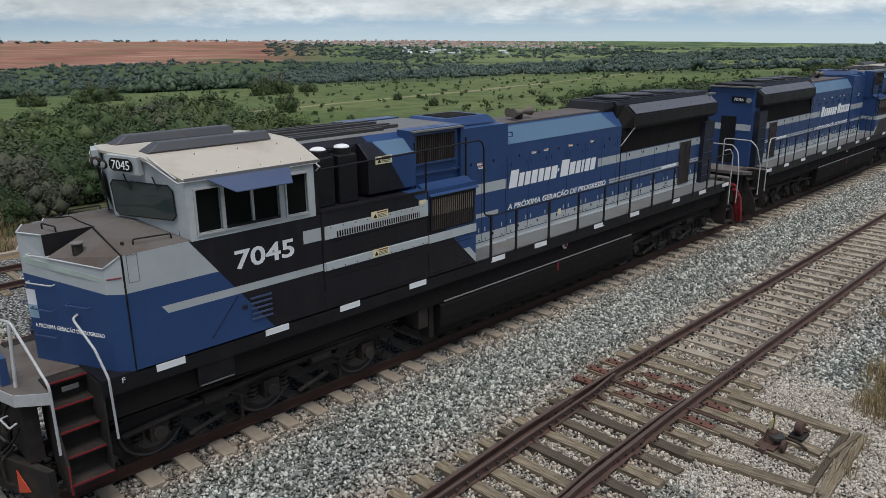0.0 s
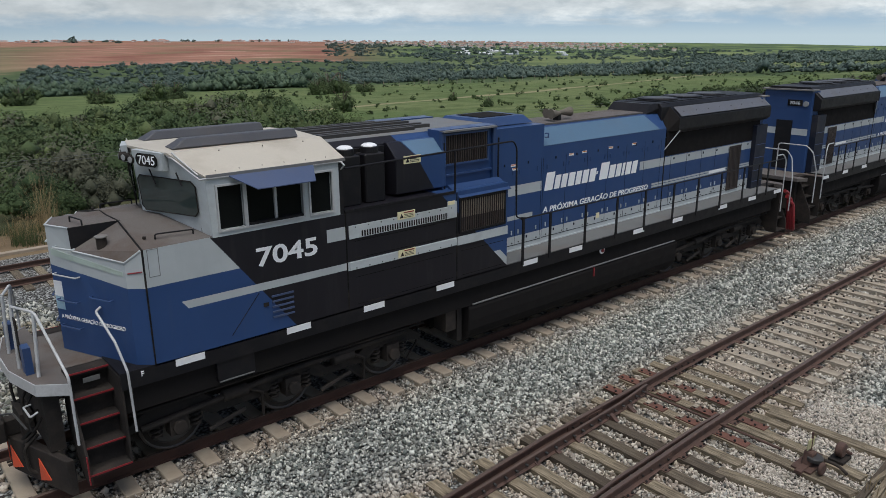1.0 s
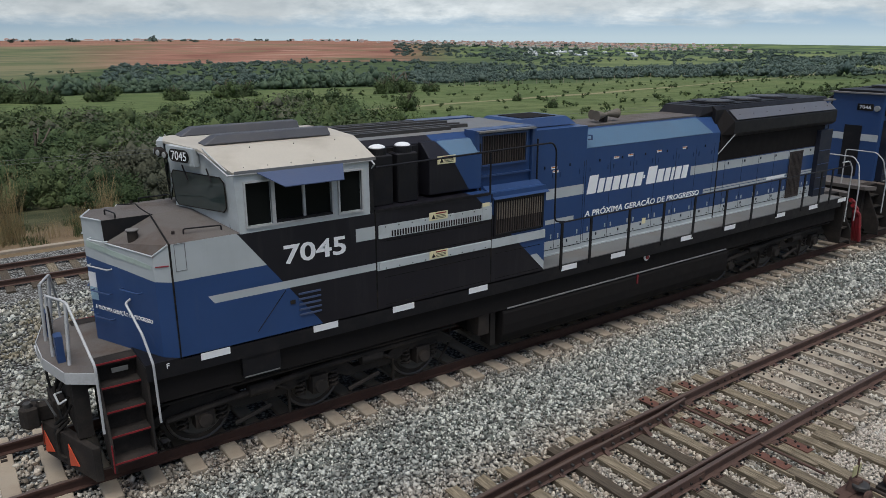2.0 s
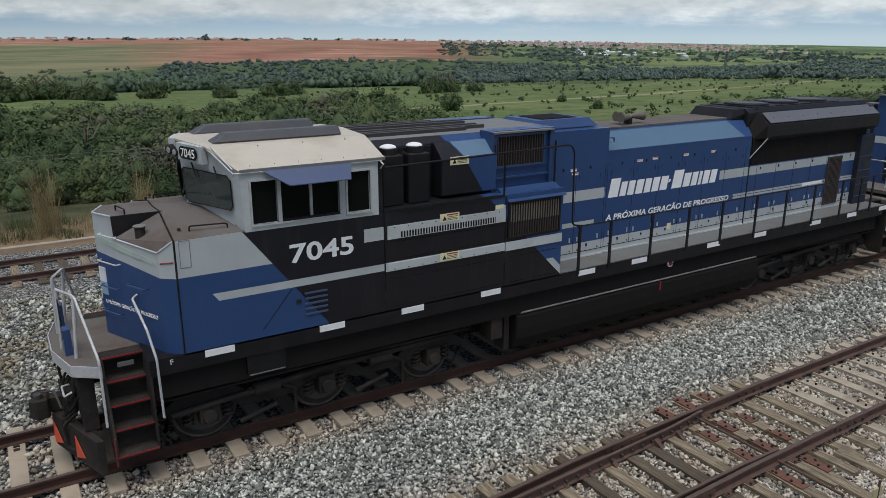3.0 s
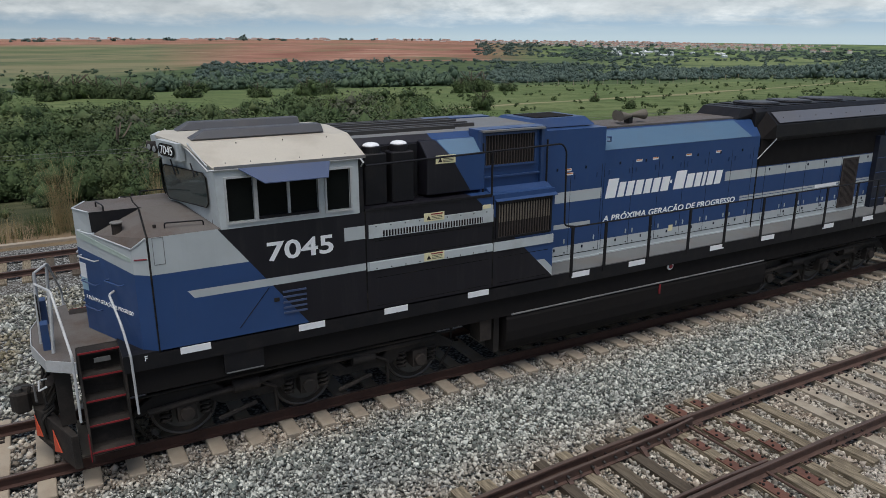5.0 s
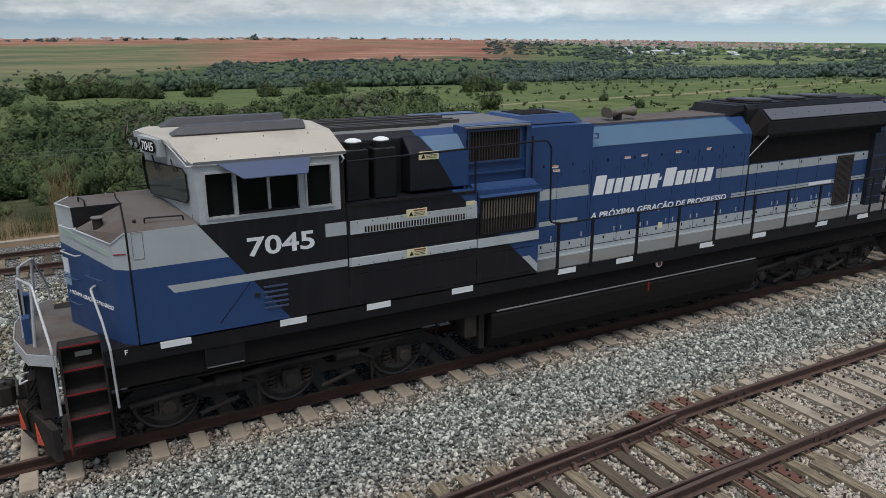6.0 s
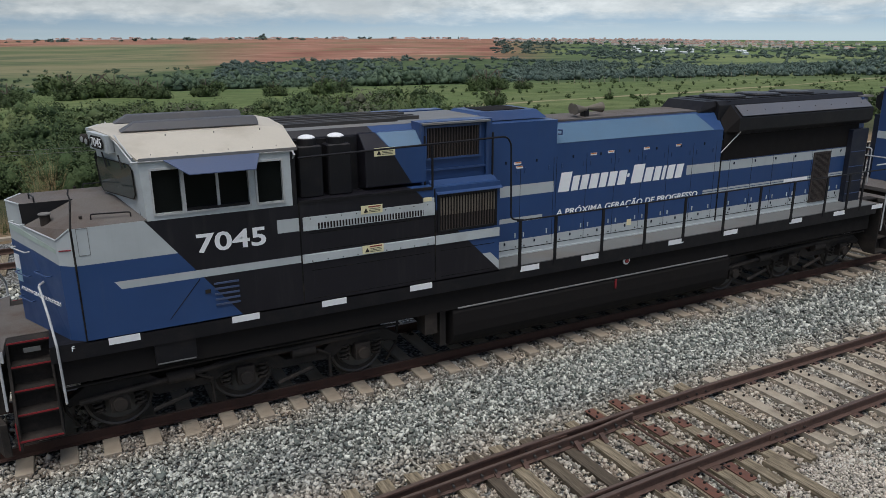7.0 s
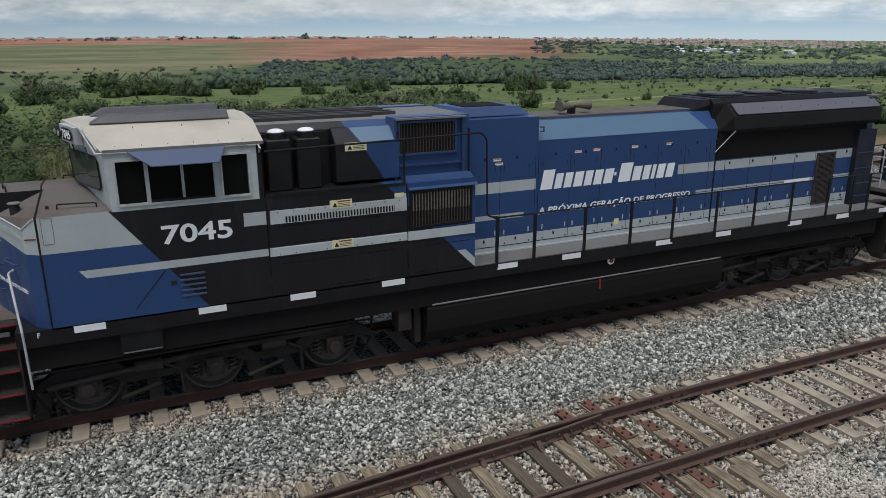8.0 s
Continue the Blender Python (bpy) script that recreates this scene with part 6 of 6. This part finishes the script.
def fan(seed, n, az0, az1, r0, r1, keep=lambda x, p: True):
    """Spots in a far sector: bearings az0 to az1 from the track's normal, r0 to r1 metres off."""
    rng = random.Random(seed)
    out = []
    while len(out) < n:
        a, r = radians(rng.uniform(az0, az1)), math.exp(rng.uniform(math.log(r0), math.log(r1)))
        x, p = r * math.sin(a), r * math.cos(a)
        if p > 40 and keep(x, p) and rng.random() < 0.5 + 1.1 * noise.noise((x / (0.1 * r), p / (0.1 * r), seed)):
            out.append((x, p + 26))
    a = np.array(out)
    return planted(a[:, 0], a[:, 1])


def shrubs(name, spots, r, h, per, leaf, clumps, seed, material, label, spread=0.36, core=0.5):
    """Plants of one belt; a list of leaf materials shares them out among its kinds."""
    rng = np.random.default_rng(seed)
    k = len(spots)
    f = np.clip(rng.lognormal(0, spread, k), 0.42, 2.0)
    hh = h * f * rng.uniform(0.75, 1.3, k)
    if not isinstance(material, list):
        me = leaves_mesh(name, spots, r * f, hh, per, leaf, clumps, seed, material, core=core)
        return tagged(new(name, me), label, "shrubs", kind="stuff")
    kind = rng.choice(len(material), k, p=[0.45, 0.30, 0.19, 0.06])
    for i, m in enumerate(material):
        pick = kind == i
        me = leaves_mesh(name, spots[pick], (r * f)[pick], hh[pick], per, leaf, clumps, seed + i, m, core=core)
        tagged(new(name, me), ("%s leaves, " % ("mid-green", "dark green", "light green", "grey-brown twiggy")[i]) + label, "shrubs", kind="stuff")


def wooded(x, p):
    return math.hypot(x, p) > 342


shrubs("near_thicket", belt(21, 120, 5, 26, -0.3, 0.55), 1.5, 2.0, 3000, 0.029, 18, 21, M_LEAVES, "dense shrubs behind the far track", 0.45)
shrubs("thicket", belt(22, 330, 24, 75, -0.28, 0.62), 2.1, 2.5, 1150, 0.039, 16, 22, M_LEAVES, "dense scrub on the slope", 0.5)
shrubs("thicket", belt(23, 330, 70, 140, -0.25, 0.52), 2.7, 3.0, 620, 0.05, 14, 23, M_LEAVES, "dense scrub on the lower slope", 0.5)
shrubs("scrub_trees", belt(33, 70, 28, 105, -0.28, 0.58), 3.0, 4.6, 1500, 0.031, 22, 33, M_LEAVES, "round-crowned trees in the scrub", 0.3)
shrubs("meadow_bushes", belt(24, 800, 45, 265, 0.5, 2.6), 0.75, 1.2, 44, 0.22, 4, 24, M_TREE, "small dark bushes scattered over the meadow")
shrubs("bush_belt", belt(25, 330, 22, 70, 1.35, 4.2, lambda x, p: abs(x - 217) > 30 or p < 34), 1.7, 2.0, 300, 0.085, 10, 25, M_LEAVES, "green shrubs along the line")
shrubs("field_edge_trees", belt(26, 20, 135, 285, -0.3, 0.5, lambda x, p: p < 150 or p > 235), 3.6, 5.0, 260, 0.11, 9, 26, M_TREE, "dark trees along a green field")
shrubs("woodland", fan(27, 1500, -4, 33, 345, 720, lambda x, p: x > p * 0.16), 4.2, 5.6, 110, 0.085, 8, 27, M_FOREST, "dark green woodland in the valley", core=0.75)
shrubs("woodland", fan(34, 2300, 31, 80, 370, 900, lambda x, p: noise.noise((x / 120, p / 90, 2.5)) > -0.12), 3.0, 3.5, 64, 0.10, 6, 34, M_HAZEWOOD, "dark green woodland along the valley", core=0.75)
shrubs("woodland", fan(28, 2500, -4, 80, 700, 1900, lambda x, p: x > p * 0.2 and (p < 1250 or x > p * 0.7) and (x < p * 0.55 or noise.noise((x / 170, p / 260, 5.5)) > (-0.02 if x < p * 1.1 else 0.1))), 4.6, 4.8, 56, 0.13, 7, 28, M_HAZEWOOD, "dark green woodland on the far side of the valley", core=0.8)
shrubs("far_trees", fan(29, 1500, 32, 80, 1800, 3400), 7.0, 5.0, 36, 0.3, 4, 29, M_HAZEWOOD, "distant trees round the town", core=0.8)
shrubs("skyline_trees", belt(30, 70, 3000, 3400, -0.25, 0.8), 11.0, 10.0, 36, 0.3, 4, 30, M_HAZEWOOD, "trees on the skyline")
shrubs("field_scrub", belt(31, 130, 420, 1100, -0.25, 0.24), 4.0, 4.0, 60, 0.2, 6, 31, M_FOREST, "scattered trees on the far slope")


def tree(x, y, h, r, seed, label):
    """A tree: tapered trunk, a few limbs and an uneven crown."""
    rng = random.Random(seed)
    z = hill(x, y)
    t = thing("tree", (x, y, z - 0.1), label, "tree", "trees on the green land")
    tr = bmesh.new()
    fork = h * rng.uniform(0.28, 0.4)
    rings = []
    for zz, rad in ((0, 0.045 * h), (fork * 0.5, 0.034 * h), (fork, 0.028 * h), (h * 0.7, 0.012 * h)):
        rings.append([tr.verts.new((rad * math.cos(a) + 0.02 * zz, rad * math.sin(a), zz)) for a in (2 * math.pi * k / 8 for k in range(8))])
    for a, b in zip(rings, rings[1:]):
        for k in range(8):
            tr.faces.new((a[k], a[(k + 1) % 8], b[(k + 1) % 8], b[k]))
    part("trunk", tr, M_BARK, t)
    for k in range(4):
        a = rng.uniform(0, 6.28)
        part("limb", bar([(0, 0, fork), (0.4 * r * math.cos(a), 0.4 * r * math.sin(a), h * 0.55), (0.7 * r * math.cos(a), 0.7 * r * math.sin(a), h * 0.72)], 0.012 * h, 5), M_BARK, t)
    me = leaves_mesh("crown", np.array([(0.0, 0.0, 0.0)]), np.array([r]), np.array([h * 0.95]), 1900, 0.05, 24, seed, M_TREE, 0.03)
    c = new("crown", me)
    c.parent = t
    return t


for i, (x, y, h, r) in enumerate(((92, 142, 6.5, 3.2), (146, 236, 11, 6), (154, 240, 10, 6), (139, 232, 8, 4.5), (162, 236, 6, 4), (8, 262, 11, 6.5), (15, 268, 11, 7), (22, 270, 10.5, 6.5),
                                  (29, 266, 9.5, 6), (34, 258, 8, 5), (-8, 240, 9, 6), (-14, 236, 10, 6), (50, 262, 8.5, 5.5), (118, 122, 3.6, 1.8), (132, 150, 3.4, 1.6), (9, 75, 5.5, 3.0), (70, 250, 7, 5),
                                  (88, 252, 9, 6), (99, 262, 8, 5))):
    tree(x, y, h, r, 100 + i, "dark green broad-crowned tree standing on the grass")


def grass_tuft(x, y, z, h, n, spread, seed, label="dry straw-coloured grass tuft beside the track", material=None):
    """A tuft of bent blades."""
    rng = random.Random(seed)
    bm = bmesh.new()
    for _ in range(n):
        a, r = rng.uniform(0, 6.28), spread * math.sqrt(rng.random())
        px, py = r * math.cos(a), r * math.sin(a)
        lean, hh, w = rng.uniform(0.05, 0.5), h * rng.uniform(0.45, 1.1), rng.uniform(0.004, 0.009)
        b = rng.uniform(0, 6.28)
        dx, dy = math.cos(b), math.sin(b)
        pts = [(px + dx * lean * hh * t * t, py + dy * lean * hh * t * t, hh * t) for t in (0, 0.5, 1.0)]
        row = []
        for j, p in enumerate(pts):
            ww = w * (1 - 0.45 * j)
            row.append((bm.verts.new((p[0] - dy * ww, p[1] + dx * ww, p[2])), bm.verts.new((p[0] + dy * ww, p[1] - dx * ww, p[2]))))
        for (a0, a1), (b0, b1) in zip(row, row[1:]):
            bm.faces.new((a0, a1, b1, b0))
    me = mesh_from("grass_tuft", bm, material or M_STRAW)
    ob = new("grass_tuft", me)
    ob.location = (x, y, z)
    return tagged(ob, label, "grass", "dry grass tufts", "stuff")


rg = random.Random(5)
grass_tuft(2.85, 27.2, -0.1, 2.6, 230, 0.42, 1, "tall dry reed-like grass behind the far track")
grass_tuft(6.3, 29.5, -0.3, 2.2, 120, 0.42, 2, "tall dry reed-like grass behind the far track")
for k in range(110):
    x, y = rg.uniform(-8, 14), rg.uniform(25.6, 30)
    if k % 3:
        grass_tuft(x, y, hill(x, y) - 0.02, rg.uniform(0.25, 0.7), 160, rg.uniform(0.3, 0.7), 40 + k, "low green weeds on the soil beside the track", M_LEAVES[2])
    else:
        grass_tuft(x, y, hill(x, y) - 0.02, rg.uniform(0.35, 1.1), 60, rg.uniform(0.25, 0.6), 40 + k)
for k in range(26):
    x = 13.3 + 6 * rg.random() ** 1.4
    y = 3.15 + (x - 14) * 0.2 - rg.uniform(0.0, 0.8)
    grass_tuft(x, y, -0.06, rg.uniform(0.25, 0.6), 130, rg.uniform(0.2, 0.4), 100 + k)
for k in range(4):
    grass_tuft(rg.uniform(11.0, 12.3), rg.uniform(2.5, 2.9), 0.03, 0.6, 9, 0.1, 140 + k)


# ---- low concrete drain edge behind the far track
edge = tagged(new("drain_edge", mesh_from("drain_edge", solid(-60, 60, 25.35, 25.6, -0.3, 0.03, 0.02), M_CONCRETE)), "low pale concrete drain edge along the far track", "kerb", kind="structure")


# ---- distance: town, sheds, fence, wires ----
def house(bm, x, y, z, w, d, h, roof):
    a = random.uniform(0, 3.14)
    c, s = math.cos(a), math.sin(a)

    def at(u, v, q):
        return (x + c * u - s * v, y + s * u + c * v, z + q)
    lo = [at(-w, -d, -2), at(w, -d, -2), at(w, d, -2), at(-w, d, -2)]
    hi = [at(-w, -d, h), at(w, -d, h), at(w, d, h), at(-w, d, h)]
    hexa(bm, lo + hi)
    r = [roof.verts.new(p) for p in (at(-w - 0.6, -d - 0.6, h + 0.05), at(w + 0.6, -d - 0.6, h + 0.05), at(w + 0.6, d + 0.6, h + 0.05), at(-w - 0.6, d + 0.6, h + 0.05), at(-w * 0.9, 0, h + d * 0.5), at(w * 0.9, 0, h + d * 0.5))]
    for f in ((0, 1, 5, 4), (2, 3, 4, 5), (1, 2, 5), (3, 0, 4)):
        roof.faces.new([r[i] for i in f])


M_HOUSE = surface("house_walls", (0.62, 0.58, 0.54), 0.9, vary=0.3, scale=0.02, dirty=0.2, grain=0.05)
M_TILE = surface("clay_roofs", (0.31, 0.19, 0.155), 0.9, vary=0.3, scale=0.02, dirty=0.2, grain=0.05)
M_SHED = surface("white_sheds", (0.58, 0.60, 0.62), 0.7, vary=0.12, scale=0.02, dirty=0.1, grain=0.05)


def town():
    walls, roofs = bmesh.new(), bmesh.new()
    rng = random.Random(8)
    random.seed(8)
    for _ in range(430):
        az, r = radians(rng.triangular(31, 58, 46)), rng.uniform(2700, 4300)
        x, y = r * math.sin(az), r * math.cos(az)
        house(walls, x, y, hill(x, y), rng.uniform(4, 9), rng.uniform(4, 7), rng.uniform(3.5, 9), roofs)
    for _ in range(64):
        az, r = radians(rng.uniform(-6, 34)), rng.uniform(3300, 4400)
        x, y = r * math.sin(az), r * math.cos(az)
        house(walls, x, y, hill(x, y), rng.uniform(6, 22), rng.uniform(5, 9), rng.uniform(4, 7), roofs)
    w = tagged(new("distant_town", mesh_from("distant_town", walls, M_HOUSE)), "pale houses of a distant town on the hillside", "town", kind="stuff")
    r = tagged(new("distant_roofs", mesh_from("distant_roofs", roofs, M_TILE)), "clay-coloured roofs of a distant town", "roofs", kind="stuff")


town()
rng = random.Random(4)
for i in range(34):
    az, r = radians(rng.uniform(41.5, 50)), rng.uniform(1850, 2300)
    x, y = r * math.sin(az), r * math.cos(az)
    sh = thing("white_building", (x, y, hill(x, y)), "low white building among distant trees", "building", "white buildings")
    w, d, h = rng.uniform(3, 7), rng.uniform(3, 4.5), rng.uniform(2.5, 3.6)
    part("wall_block", box(bmesh.new(), -w, w, -d, d, -3, h), M_SHED, sh)
    part("roof", prism([(-d - 0.5, h), (d + 0.5, h), (0, h + 2)], "x", -w - 0.5, w + 0.5), M_SHED, sh)

fence = tagged(new("field_fence"), "row of pale concrete fence posts across the meadow", "fence")
post_mesh = mesh_from("post", solid(-0.08, 0.08, -0.08, 0.08, -0.3, 2.3, 0.02), M_CONCRETE)
for k in range(44):
    x, y = 190 + 7.5 * k, 262 - 1.1 * k
    po = new("post", post_mesh)
    po.parent = fence
    po.location = (x, y, hill(x, y))

line = tagged(new("wire_line"), "thin pale wires on wooden poles behind the tracks", "wire line")
for y, z in ((30.0, 2.22), (30.35, 2.02)):
    part("wire", bar([(-60, y, z + 0.4), (-20, y, z + 0.03), (15, y, z - 0.06), (60, y, z), (110, y, z + 0.4)], 0.006, 5), M_ROOFGREY, line)
for x in (-60, 110):
    part("pole", bar([(x, 30.17, hill(x, 30.17) - 0.2), (x, 30.17, 3.0)], 0.1, 8), M_BARK, line)
    part("crossarm", solid(x - 0.05, x + 0.05, 29.8, 30.55, 2.38, 2.5, 0.005), M_BARK, line)
